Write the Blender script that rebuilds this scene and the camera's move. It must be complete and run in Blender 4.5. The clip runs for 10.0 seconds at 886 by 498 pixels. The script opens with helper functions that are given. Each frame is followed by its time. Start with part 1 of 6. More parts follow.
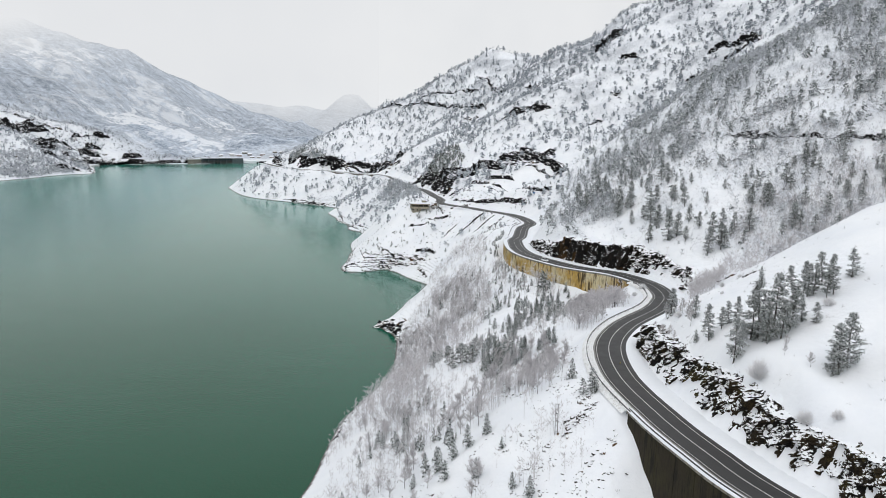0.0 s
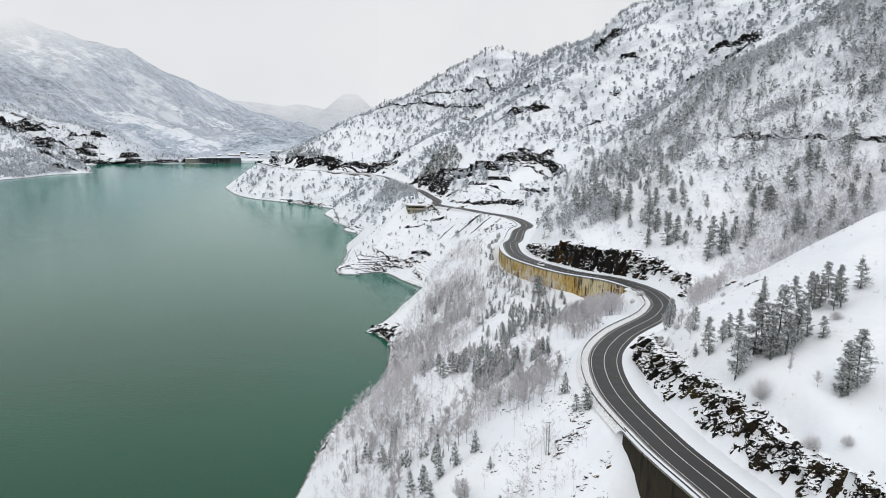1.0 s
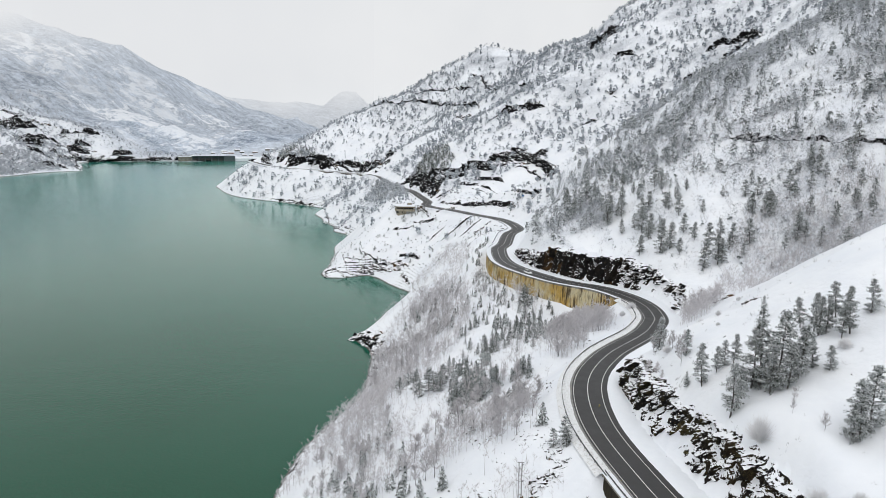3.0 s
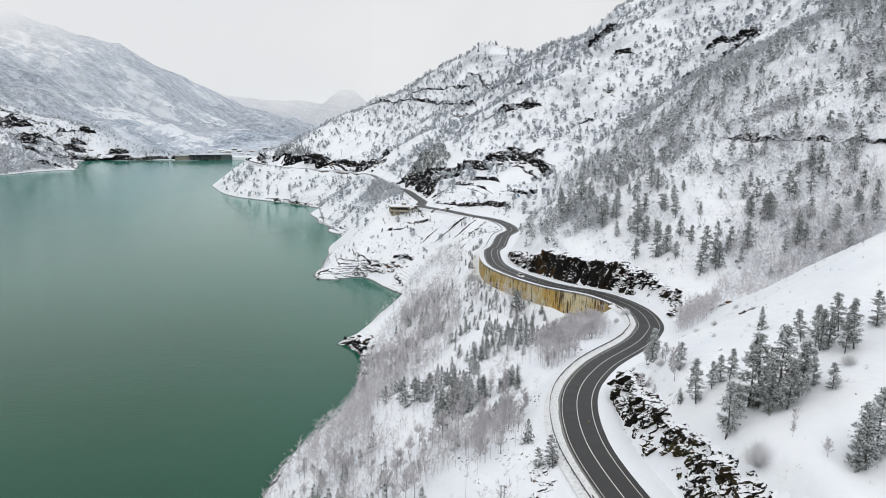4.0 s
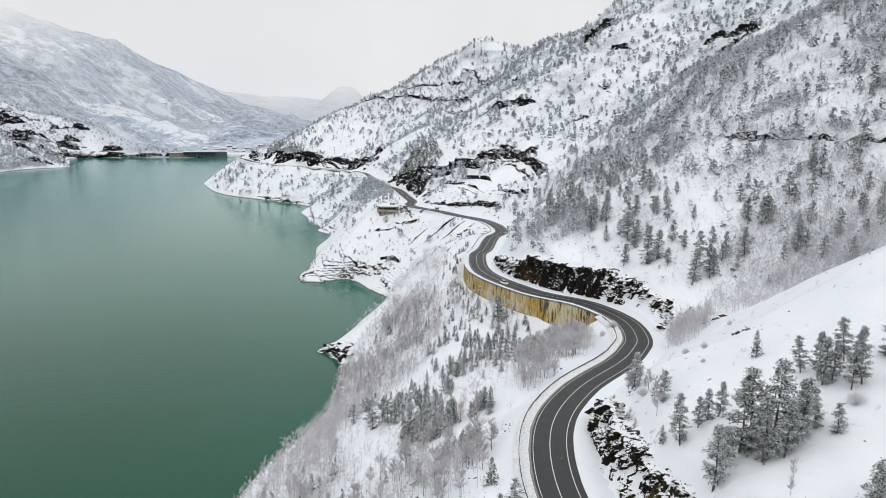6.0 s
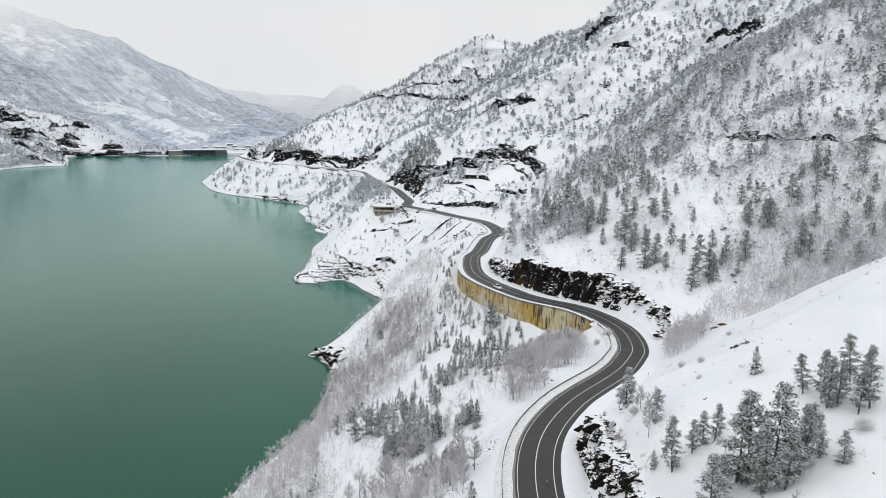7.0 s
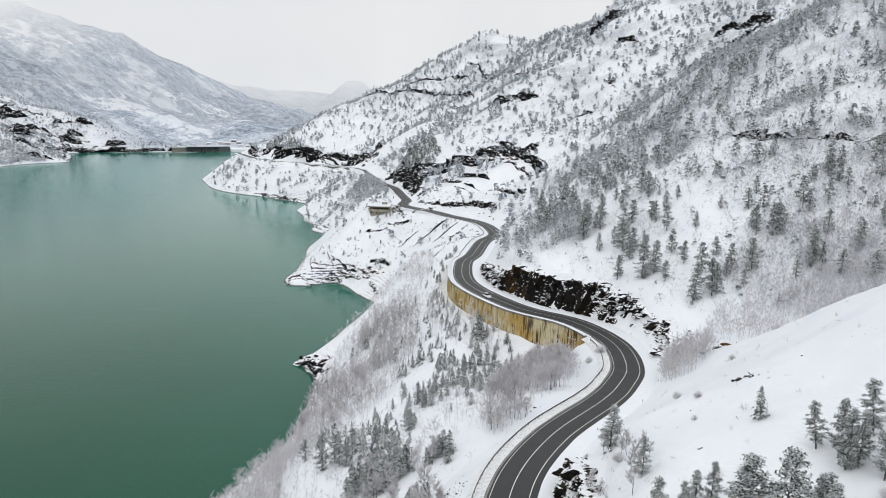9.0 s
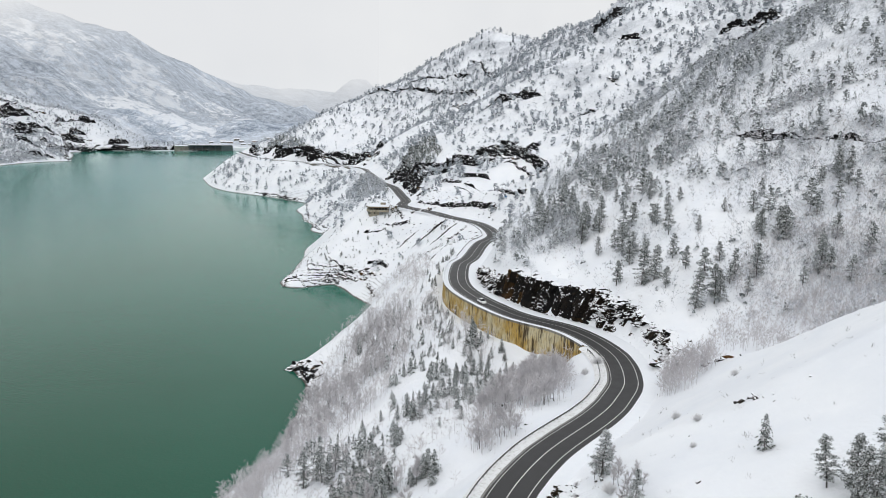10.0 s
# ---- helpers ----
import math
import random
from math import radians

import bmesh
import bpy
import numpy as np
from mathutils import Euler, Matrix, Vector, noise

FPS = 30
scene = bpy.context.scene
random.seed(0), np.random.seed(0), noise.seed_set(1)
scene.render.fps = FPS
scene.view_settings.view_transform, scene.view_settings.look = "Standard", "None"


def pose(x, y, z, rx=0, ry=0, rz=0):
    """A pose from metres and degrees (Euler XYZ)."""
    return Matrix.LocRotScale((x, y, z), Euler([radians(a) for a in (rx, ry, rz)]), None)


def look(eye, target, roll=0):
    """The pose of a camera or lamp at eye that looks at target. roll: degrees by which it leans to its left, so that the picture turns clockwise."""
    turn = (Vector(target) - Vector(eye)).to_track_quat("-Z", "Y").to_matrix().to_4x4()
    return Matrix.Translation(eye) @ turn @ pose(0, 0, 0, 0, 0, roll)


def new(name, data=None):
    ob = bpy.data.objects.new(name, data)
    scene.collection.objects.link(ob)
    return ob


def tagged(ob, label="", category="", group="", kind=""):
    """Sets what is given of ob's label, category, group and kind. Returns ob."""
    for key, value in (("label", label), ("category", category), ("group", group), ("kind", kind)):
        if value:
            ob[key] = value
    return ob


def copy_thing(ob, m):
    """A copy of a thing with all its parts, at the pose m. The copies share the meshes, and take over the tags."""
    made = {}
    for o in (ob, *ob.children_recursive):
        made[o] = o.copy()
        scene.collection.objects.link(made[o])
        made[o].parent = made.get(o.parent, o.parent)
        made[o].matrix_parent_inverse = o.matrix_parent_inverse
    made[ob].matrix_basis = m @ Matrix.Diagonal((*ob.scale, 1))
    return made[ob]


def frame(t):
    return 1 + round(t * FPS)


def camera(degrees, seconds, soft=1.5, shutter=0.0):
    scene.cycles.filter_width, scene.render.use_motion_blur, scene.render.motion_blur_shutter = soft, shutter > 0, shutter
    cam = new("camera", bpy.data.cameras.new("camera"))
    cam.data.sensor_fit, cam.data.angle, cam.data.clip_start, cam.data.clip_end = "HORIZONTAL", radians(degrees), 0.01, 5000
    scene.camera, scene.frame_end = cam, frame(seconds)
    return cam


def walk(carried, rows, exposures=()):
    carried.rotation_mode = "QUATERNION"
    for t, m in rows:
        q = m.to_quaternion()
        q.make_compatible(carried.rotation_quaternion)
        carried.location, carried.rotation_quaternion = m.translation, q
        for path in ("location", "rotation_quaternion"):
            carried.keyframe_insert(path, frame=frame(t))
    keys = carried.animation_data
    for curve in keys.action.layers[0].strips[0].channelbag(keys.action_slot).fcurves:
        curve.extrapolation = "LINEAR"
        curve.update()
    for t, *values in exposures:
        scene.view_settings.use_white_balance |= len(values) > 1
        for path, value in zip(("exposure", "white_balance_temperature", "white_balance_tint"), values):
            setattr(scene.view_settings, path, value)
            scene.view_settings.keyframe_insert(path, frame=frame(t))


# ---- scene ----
cam = camera(59.0, 10.0, soft=0.5)

PATH = [
    (0, (1.641, -0.201, 122.043), (0.862, 1.61, 121.708), 0.8),
    (0.5, (1.136, 4.926, 122.259), (0.357, 6.737, 121.923), 0.8),
    (1, (0.685, 9.992, 122.509), (-0.094, 11.803, 122.173), 0.9),
    (1.5, (0.341, 15.015, 122.74), (-0.437, 16.826, 122.402), 0.9),
    (2, (0.115, 19.998, 122.918), (-0.662, 21.809, 122.579), 0.9),
    (2.5, (-0.023, 25.012, 123.09), (-0.799, 26.823, 122.75), 1.0),
    (4, (-0.116, 40.135, 123.651), (-0.891, 41.947, 123.306), 1.1),
    (4.5, (-0.044, 45.265, 123.762), (-0.818, 47.076, 123.415), 1.1),
    (5, (0.069, 50.443, 123.809), (-0.705, 52.254, 123.46), 1.1),
    (5.5, (0.185, 55.66, 123.888), (-0.589, 57.47, 123.537), 1.1),
    (7, (0.427, 71.254, 124.119), (-0.354, 73.061, 123.762), 1.2),
    (7.5, (0.462, 76.427, 124.162), (-0.322, 78.232, 123.803), 1.3),
    (8, (0.446, 81.647, 124.269), (-0.343, 83.449, 123.907), 1.2),
    (8.5, (0.386, 87.033, 124.39), (-0.408, 88.833, 124.026), 1.3),
    (9, (0.269, 92.426, 124.493), (-0.531, 94.222, 124.126), 1.2),
    (9.5, (0.131, 97.767, 124.612), (-0.674, 99.56, 124.243), 1.2),
    (10, (-0.1, 103.127, 124.698), (-0.911, 104.917, 124.327), 1.2),
]
walk(cam, [(t, look(eye, target, roll)) for t, eye, target, roll in PATH])

# ---------------------------------------------------------------- light
world = bpy.data.worlds.new("overcast_sky")
scene.world = world
world.use_nodes = True
wn, wl = world.node_tree.nodes, world.node_tree.links
wn.clear()
w_out = wn.new("ShaderNodeOutputWorld")
w_sky = wn.new("ShaderNodeTexSky")
w_sky.sky_type, w_sky.sun_disc = "NISHITA", False
w_sky.sun_elevation, w_sky.sun_rotation = radians(32), radians(200)
w_sky.air_density, w_sky.dust_density = 1.0, 4.0
w_bg_sky = wn.new("ShaderNodeBackground")
w_bg_sky.inputs["Strength"].default_value = 0.012
wl.new(w_sky.outputs[0], w_bg_sky.inputs["Color"])
# the closed layer of cloud, with soft drifts
w_tc = wn.new("ShaderNodeTexCoord")
w_map = wn.new("ShaderNodeMapping")
w_map.inputs["Scale"].default_value = (1.2, 1.2, 4.0)
w_noise = wn.new("ShaderNodeTexNoise")
w_noise.inputs["Scale"].default_value = 1.6
w_noise.inputs["Detail"].default_value = 4.0
w_ramp = wn.new("ShaderNodeValToRGB")
w_ramp.color_ramp.elements[0].position, w_ramp.color_ramp.elements[0].color = 0.25, (0.762, 0.79, 0.818, 1)
w_ramp.color_ramp.elements[1].position, w_ramp.color_ramp.elements[1].color = 0.75, (0.888, 0.907, 0.925, 1)
w_bg_cloud = wn.new("ShaderNodeBackground")
w_bg_cloud.inputs["Strength"].default_value = 1.0
w_add = wn.new("ShaderNodeAddShader")
wl.new(w_tc.outputs["Generated"], w_map.inputs["Vector"])
wl.new(w_map.outputs[0], w_noise.inputs["Vector"])
wl.new(w_noise.outputs["Fac"], w_ramp.inputs["Fac"])
wl.new(w_ramp.outputs["Color"], w_bg_cloud.inputs["Color"])
wl.new(w_bg_sky.outputs[0], w_add.inputs[0])
wl.new(w_bg_cloud.outputs[0], w_add.inputs[1])
wl.new(w_add.outputs[0], w_out.inputs["Surface"])

sun = new("sun", bpy.data.lights.new("sun", "SUN"))
sun.data.energy, sun.data.angle, sun.data.color = 0.6, radians(40), (1.0, 0.98, 0.95)
sun.matrix_world = look((0, 0, 500), (-140, 300, 0))


# ---------------------------------------------------------------- materials
def material(name, rough=0.8):
    """A node material and its principled shader, with a helper that adds nodes."""
    m = bpy.data.materials.new(name)
    m.use_nodes = True
    nt = m.node_tree
    b = nt.nodes["Principled BSDF"]
    b.inputs["Roughness"].default_value = rough

    def add(kind, links=(), **values):
        n = nt.nodes.new(kind)
        for key, v in values.items():
            if key == "operation":
                n.operation = v
            elif key == "blend":
                n.blend_type = v
            elif key == "data":
                n.data_type = v
            else:
                n.inputs[key.replace("_", " ")].default_value = v
        for src, dst in links:
            nt.links.new(src, n.inputs[dst])
        return n

    return m, b, add, nt.links.new


def coords(add):
    return add("ShaderNodeNewGeometry").outputs["Position"]


def fbm(add, where, scale, detail=5.0, rough=0.6):
    return add("ShaderNodeTexNoise", [(where, "Vector")], Scale=scale, Detail=detail, Roughness=rough).outputs["Fac"]


def step_between(add, value, lo, hi):
    n = add("ShaderNodeMapRange", [(value, "Value")], From_Min=lo, From_Max=hi)
    return n.outputs["Result"]


def sums(add, a, b, operation="ADD"):
    n = add("ShaderNodeMath", operation=operation)
    for k, v in enumerate((a, b)):
        if isinstance(v, (int, float)):
            n.inputs[k].default_value = v
        else:
            n.id_data.links.new(v, n.inputs[k])
    return n.outputs[0]


def mixed(add, fac, a, b, blend="MIX"):
    n = add("ShaderNodeMix", data="RGBA")
    n.blend_type = blend
    links = n.id_data.links.new
    for k, v in ((0, fac), (6, a), (7, b)):
        if isinstance(v, (int, float, tuple)):
            n.inputs[k].default_value = v
        else:
            links(v, n.inputs[k])
    return n.outputs[2]


def bumped(add, join, b, height, strength, dist):
    n = add("ShaderNodeBump", [(height, "Height")], Strength=strength, Distance=dist)
    join(n.outputs[0], b.inputs["Normal"])


SNOW = (0.86, 0.88, 0.91, 1)
SNOW_OLD = (0.78, 0.81, 0.86, 1)


def snow_ground():
    """Snow over rock and scree; bare rock where it is steep; frosted woods far off, tinted with haze."""
    m, b, add, join = material("snow_ground", 0.75)
    p = coords(add)
    sep = add("ShaderNodeSeparateXYZ", [(p, 0)])
    nz = add("ShaderNodeSeparateXYZ", [(add("ShaderNodeNewGeometry").outputs["Normal"], 0)]).outputs[2]
    fine, mid, big = fbm(add, p, 0.5), fbm(add, p, 0.06), fbm(add, p, 0.008, 6.0, 0.65)
    snow = mixed(add, step_between(add, mid, 0.35, 0.7), SNOW, SNOW_OLD)
    dark = mixed(add, step_between(add, fine, 0.35, 0.65), (0.022, 0.021, 0.022, 1), (0.10, 0.09, 0.08, 1))
    # steepness, frayed by two sizes of grain
    fray = sums(add, sums(add, sums(add, fine, 0.5, "SUBTRACT"), 0.35, "MULTIPLY"), sums(add, sums(add, mid, 0.5, "SUBTRACT"), 0.45, "MULTIPLY"))
    steep = step_between(add, sums(add, nz, fray), 0.44, 0.36)
    ground = mixed(add, steep, snow, dark)
    # the strip that the falling water level has left wet and stony
    low = step_between(add, sums(add, sep.outputs[2], sums(add, fine, 2.4, "MULTIPLY")), 2.0, 1.6)
    ground = mixed(add, low, ground, (0.075, 0.07, 0.062, 1))
    # thin ledges of layered rock where the water stood higher
    level = sums(add, sums(add, sep.outputs[2], sums(add, mid, 5.0, "MULTIPLY")), 0.62, "MULTIPLY")
    ridge = add("ShaderNodeMath", [(level, 0)], operation="FRACT").outputs[0]
    ledge = sums(add, step_between(add, sums(add, ridge, sums(add, fine, 0.45, "MULTIPLY")), 0.36, 0.28), step_between(add, fbm(add, p, 0.035, 4.0), 0.47, 0.60), "MULTIPLY")
    ledge = sums(add, ledge, step_between(add, sep.outputs[2], 15.0, 9.0), "MULTIPLY")
    ledge = sums(add, ledge, step_between(add, sep.outputs[1], 380.0, 470.0), "MULTIPLY")
    ground = mixed(add, ledge, ground, (0.05, 0.047, 0.044, 1))
    # twiggy undergrowth through the snow of the wooded flanks above the road
    flank = sums(add, sep.outputs[1], sums(add, sep.outputs[0], -0.2, "MULTIPLY"))
    flank = sums(add, step_between(add, flank, 322.0, 350.0), step_between(add, sums(add, sep.outputs[2], sums(add, mid, 40.0, "MULTIPLY")), 118.0, 175.0), "MULTIPLY")
    upright = add("ShaderNodeMapping", [(p, "Vector")], Scale=(1.0, 1.0, 0.35))
    stems, clump = fbm(add, upright.outputs[0], 1.1, 4.0, 0.75), fbm(add, p, 0.022, 5.0, 0.6)
    veil = sums(add, step_between(add, sums(add, stems, sums(add, clump, 1.6, "MULTIPLY")), 1.20, 1.55), flank, "MULTIPLY")
    ground = mixed(add, veil, ground, mixed(add, step_between(add, fine, 0.35, 0.65), (0.33, 0.35, 0.385, 1), (0.57, 0.595, 0.64, 1)))
    # frosted broadleaf woods on the far sides of the valley, blue distance haze painted into their tint
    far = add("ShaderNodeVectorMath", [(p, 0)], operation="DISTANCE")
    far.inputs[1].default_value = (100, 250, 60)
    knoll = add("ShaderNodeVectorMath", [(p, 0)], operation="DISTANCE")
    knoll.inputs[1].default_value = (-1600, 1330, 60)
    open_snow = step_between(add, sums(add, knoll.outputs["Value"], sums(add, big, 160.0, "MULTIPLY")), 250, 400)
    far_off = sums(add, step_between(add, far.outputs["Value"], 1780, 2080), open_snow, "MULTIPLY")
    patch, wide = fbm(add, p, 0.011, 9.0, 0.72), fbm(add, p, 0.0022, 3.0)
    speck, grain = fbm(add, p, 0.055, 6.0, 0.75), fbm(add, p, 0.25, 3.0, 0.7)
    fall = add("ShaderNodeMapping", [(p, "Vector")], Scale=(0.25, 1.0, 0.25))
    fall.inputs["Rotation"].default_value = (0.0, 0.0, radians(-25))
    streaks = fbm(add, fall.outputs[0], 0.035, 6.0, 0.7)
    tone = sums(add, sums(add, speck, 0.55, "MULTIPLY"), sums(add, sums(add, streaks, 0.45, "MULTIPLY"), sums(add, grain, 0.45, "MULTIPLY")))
    hazy_woods_tint = mixed(add, step_between(add, tone, 0.60, 0.84), (0.115, 0.150, 0.205, 1), (0.60, 0.665, 0.755, 1))
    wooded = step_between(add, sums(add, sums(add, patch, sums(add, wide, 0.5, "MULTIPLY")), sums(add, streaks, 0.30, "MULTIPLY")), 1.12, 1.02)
    # open meadows and scree on the far mountain: x, y, radius, share of snow
    meadow = 0.0
    for x, y, size, share in ((-2240, 1880, 90, 1.0), (-2225, 1960, 70, 0.9), (-2265, 2080, 70, 0.8), (-2121, 1835, 55, 0.7), (-2000, 1850, 60, 0.55), (-1785, 1790, 95, 1.0),
                              (-1800, 1860, 60, 0.9), (-2018, 2102, 60, 0.65), (-1950, 2070, 70, 0.7), (-1830, 1990, 70, 0.75), (-1560, 1740, 75, 0.6), (-1480, 1765, 80, 0.8),
                              (-1800, 2180, 90, 1.0), (-1430, 1910, 90, 0.7), (-2218, 2662, 90, 0.6), (-1700, 2000, 60, 0.6)):
        d = add("ShaderNodeVectorMath", [(p, 0)], operation="DISTANCE")
        d.inputs[1].default_value = (x, y, 0)
        flat = add("ShaderNodeVectorMath", [(p, 0)], operation="MULTIPLY")
        flat.inputs[1].default_value = (1, 1, 0)
        d.id_data.links.new(flat.outputs[0], d.inputs[0])
        rim = sums(add, d.outputs["Value"], sums(add, sums(add, sums(add, patch, speck), -1.0), 520.0, "MULTIPLY"))
        near_it = sums(add, step_between(add, rim, size * 0.95, size * 0.55), share, "MULTIPLY")
        meadow = near_it if meadow == 0.0 else sums(add, meadow, near_it, "MAXIMUM")
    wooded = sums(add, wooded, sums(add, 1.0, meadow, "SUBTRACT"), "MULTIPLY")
    ground = mixed(add, sums(add, far_off, wooded, "MULTIPLY"), ground, hazy_woods_tint)
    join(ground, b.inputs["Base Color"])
    bumped(add, join, b, sums(add, fine, sums(add, mid, 3.0, "MULTIPLY")), 0.35, 0.8)
    return m


def lake_water():
    m, b, add, join = material("lake_water", 0.07)
    p = coords(add)
    big = fbm(add, p, 0.004, 3.0)
    b.inputs["IOR"].default_value = 1.333
    b.inputs["Specular IOR Level"].default_value = 0.25
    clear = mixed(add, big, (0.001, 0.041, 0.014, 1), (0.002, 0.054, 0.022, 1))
    # paler towards the far end: distance haze and sky reflection put into the colour
    haze_reach = sums(add, add("ShaderNodeSeparateXYZ", [(p, 0)]).outputs[1], sums(add, big, 260.0, "MULTIPLY"))
    join(mixed(add, step_between(add, haze_reach, 250.0, 1150.0), clear, (0.042, 0.235, 0.180, 1)), b.inputs["Base Color"])
    ripple = fbm(add, p, 0.8, 3.0)
    swell = fbm(add, p, 0.05, 3.0)
    bumped(add, join, b, sums(add, ripple, sums(add, swell, 2.0, "MULTIPLY")), 0.25, 0.25)
    return m


def asphalt_wet():
    m, b, add, join = material("asphalt", 0.55)
    p = coords(add)
    grain, wear = fbm(add, p, 9.0, 3.0), fbm(add, p, 0.35, 5.0)
    c = mixed(add, step_between(add, wear, 0.3, 0.7), (0.018, 0.018, 0.019, 1), (0.036, 0.035, 0.035, 1))
    join(mixed(add, sums(add, grain, 0.25, "MULTIPLY"), c, (0.08, 0.08, 0.08, 1)), b.inputs["Base Color"])
    join(sums(add, sums(add, wear, 0.4, "MULTIPLY"), 0.35), b.inputs["Roughness"])
    b.inputs["Specular IOR Level"].default_value = 0.35
    bumped(add, join, b, grain, 0.3, 0.02)
    return m


def road_paint():
    m, b, add, join = material("road_paint", 0.6)
    worn = fbm(add, coords(add), 1.2, 5.0, 0.7)
    join(mixed(add, step_between(add, worn, 0.55, 0.8), (0.72, 0.72, 0.70, 1), (0.25, 0.25, 0.25, 1)), b.inputs["Base Color"])
    return m


def plain_snow(name="snow"):
    m, b, add, join = material(name, 0.75)
    p = coords(add)
    a, c = fbm(add, p, 0.7), fbm(add, p, 4.0, 3.0)
    join(mixed(add, a, SNOW, SNOW_OLD), b.inputs["Base Color"])
    bumped(add, join, b, sums(add, a, sums(add, c, 0.2, "MULTIPLY")), 0.5, 0.4)
    return m


def gritty_snow():
    m, b, add, join = material("gritty_snow", 0.8)
    p = coords(add)
    a = step_between(add, fbm(add, p, 1.6, 5.0, 0.7), 0.50, 0.72)
    join(mixed(add, a, (0.80, 0.81, 0.82, 1), (0.42, 0.40, 0.37, 1)), b.inputs["Base Color"])
    bumped(add, join, b, fbm(add, p, 2.5), 0.6, 0.25)
    return m


def stained_concrete(name, pale, ochre, black):
    """Shuttered concrete with water stains that run down it."""
    m, b, add, join = material(name, 0.9)
    b.inputs["Specular IOR Level"].default_value = 0.2
    p = coords(add)
    runs = add("ShaderNodeMapping", [(p, "Vector")], Scale=(0.9, 0.9, 0.11))
    streak, blot, fine = fbm(add, runs.outputs[0], 0.9, 6.0, 0.72), fbm(add, p, 0.12, 5.0, 0.65), fbm(add, p, 3.0)
    thin, wet = fbm(add, runs.outputs[0], 3.2, 4.0, 0.7), fbm(add, p, 0.05, 4.0)
    c = mixed(add, step_between(add, blot, 0.40, 0.58), pale, ochre)
    c = mixed(add, sums(add, step_between(add, thin, 0.50, 0.66), 0.55, "MULTIPLY"), c, black)
    c = mixed(add, step_between(add, sums(add, streak, sums(add, wet, 0.35, "MULTIPLY")), 0.68, 0.78), c, black)
    c = mixed(add, sums(add, fine, 0.3, "MULTIPLY"), c, mixed(add, 0.5, c, (0.1, 0.09, 0.07, 1)))
    join(c, b.inputs["Base Color"])
    bumped(add, join, b, fine, 0.3, 0.05)
    return m


def snowy(name, low, high, at=0.55, fray=0.5, scale=1.5, top=SNOW, rough=0.85, each=0.0, soft=0.06):
    """Any rough thing with snow lying on what faces up."""
    m, b, add, join = material(name, rough)
    b.inputs["Specular IOR Level"].default_value = 0.12
    p = coords(add)
    nz = add("ShaderNodeSeparateXYZ", [(add("ShaderNodeNewGeometry").outputs["Normal"], 0)]).outputs[2]
    n, own = fbm(add, p, scale), add("ShaderNodeNewGeometry").outputs["Random Per Island"]
    c = mixed(add, sums(add, sums(add, n, 0.6, "MULTIPLY"), sums(add, own, 0.4, "MULTIPLY")), low, high)
    lie = sums(add, nz, sums(add, sums(add, own, 0.5, "SUBTRACT"), each, "MULTIPLY"))
    cover = step_between(add, sums(add, lie, sums(add, sums(add, n, 0.5, "SUBTRACT"), fray, "MULTIPLY")), at - soft, at + soft)
    join(mixed(add, cover, c, top), b.inputs["Base Color"])
    bumped(add, join, b, n, 0.4, 0.2)
    return m


def crag(name, size, dark, brown, moss, at=0.66, slope=0.65, drifts=1.8, flecks=0.7):
    """Broken rock, black to brown and olive, with soft drifts of snow on its steps; size: of the drifts."""
    m, b, add, join = material(name, 0.85)
    b.inputs["Specular IOR Level"].default_value = 0.12
    p = coords(add)
    nz = add("ShaderNodeSeparateXYZ", [(add("ShaderNodeNewGeometry").outputs["Normal"], 0)]).outputs[2]
    drift, mid, fine = fbm(add, p, 0.9 / size, 3.0), fbm(add, p, 2.2 / size, 4.0), fbm(add, p, 9.0 / size, 4.0)
    c = mixed(add, step_between(add, fbm(add, p, 0.35 / size, 3.0), 0.45, 0.62), dark, brown)
    c = mixed(add, step_between(add, mid, 0.54, 0.70), c, moss)
    c = mixed(add, step_between(add, fine, 0.42, 0.62), mixed(add, 0.75, c, (0.004, 0.004, 0.004, 1)), c)
    lie = sums(add, sums(add, nz, slope, "MULTIPLY"), sums(add, sums(add, drift, 0.5, "SUBTRACT"), drifts, "MULTIPLY"))
    lie = sums(add, lie, sums(add, sums(add, mid, 0.5, "SUBTRACT"), flecks, "MULTIPLY"))
    join(mixed(add, step_between(add, lie, at - 0.04, at + 0.04), c, SNOW), b.inputs["Base Color"])
    bumped(add, join, b, sums(add, fine, mid), 0.6, 0.12 * size)
    return m


def simple(name, low, high, scale=2.0, rough=0.6, metal=0.0, bump=0.2):
    m, b, add, join = material(name, rough)
    n = fbm(add, coords(add), scale)
    join(mixed(add, n, low, high), b.inputs["Base Color"])
    b.inputs["Metallic"].default_value = metal
    bumped(add, join, b, n, bump, 0.03)
    return m


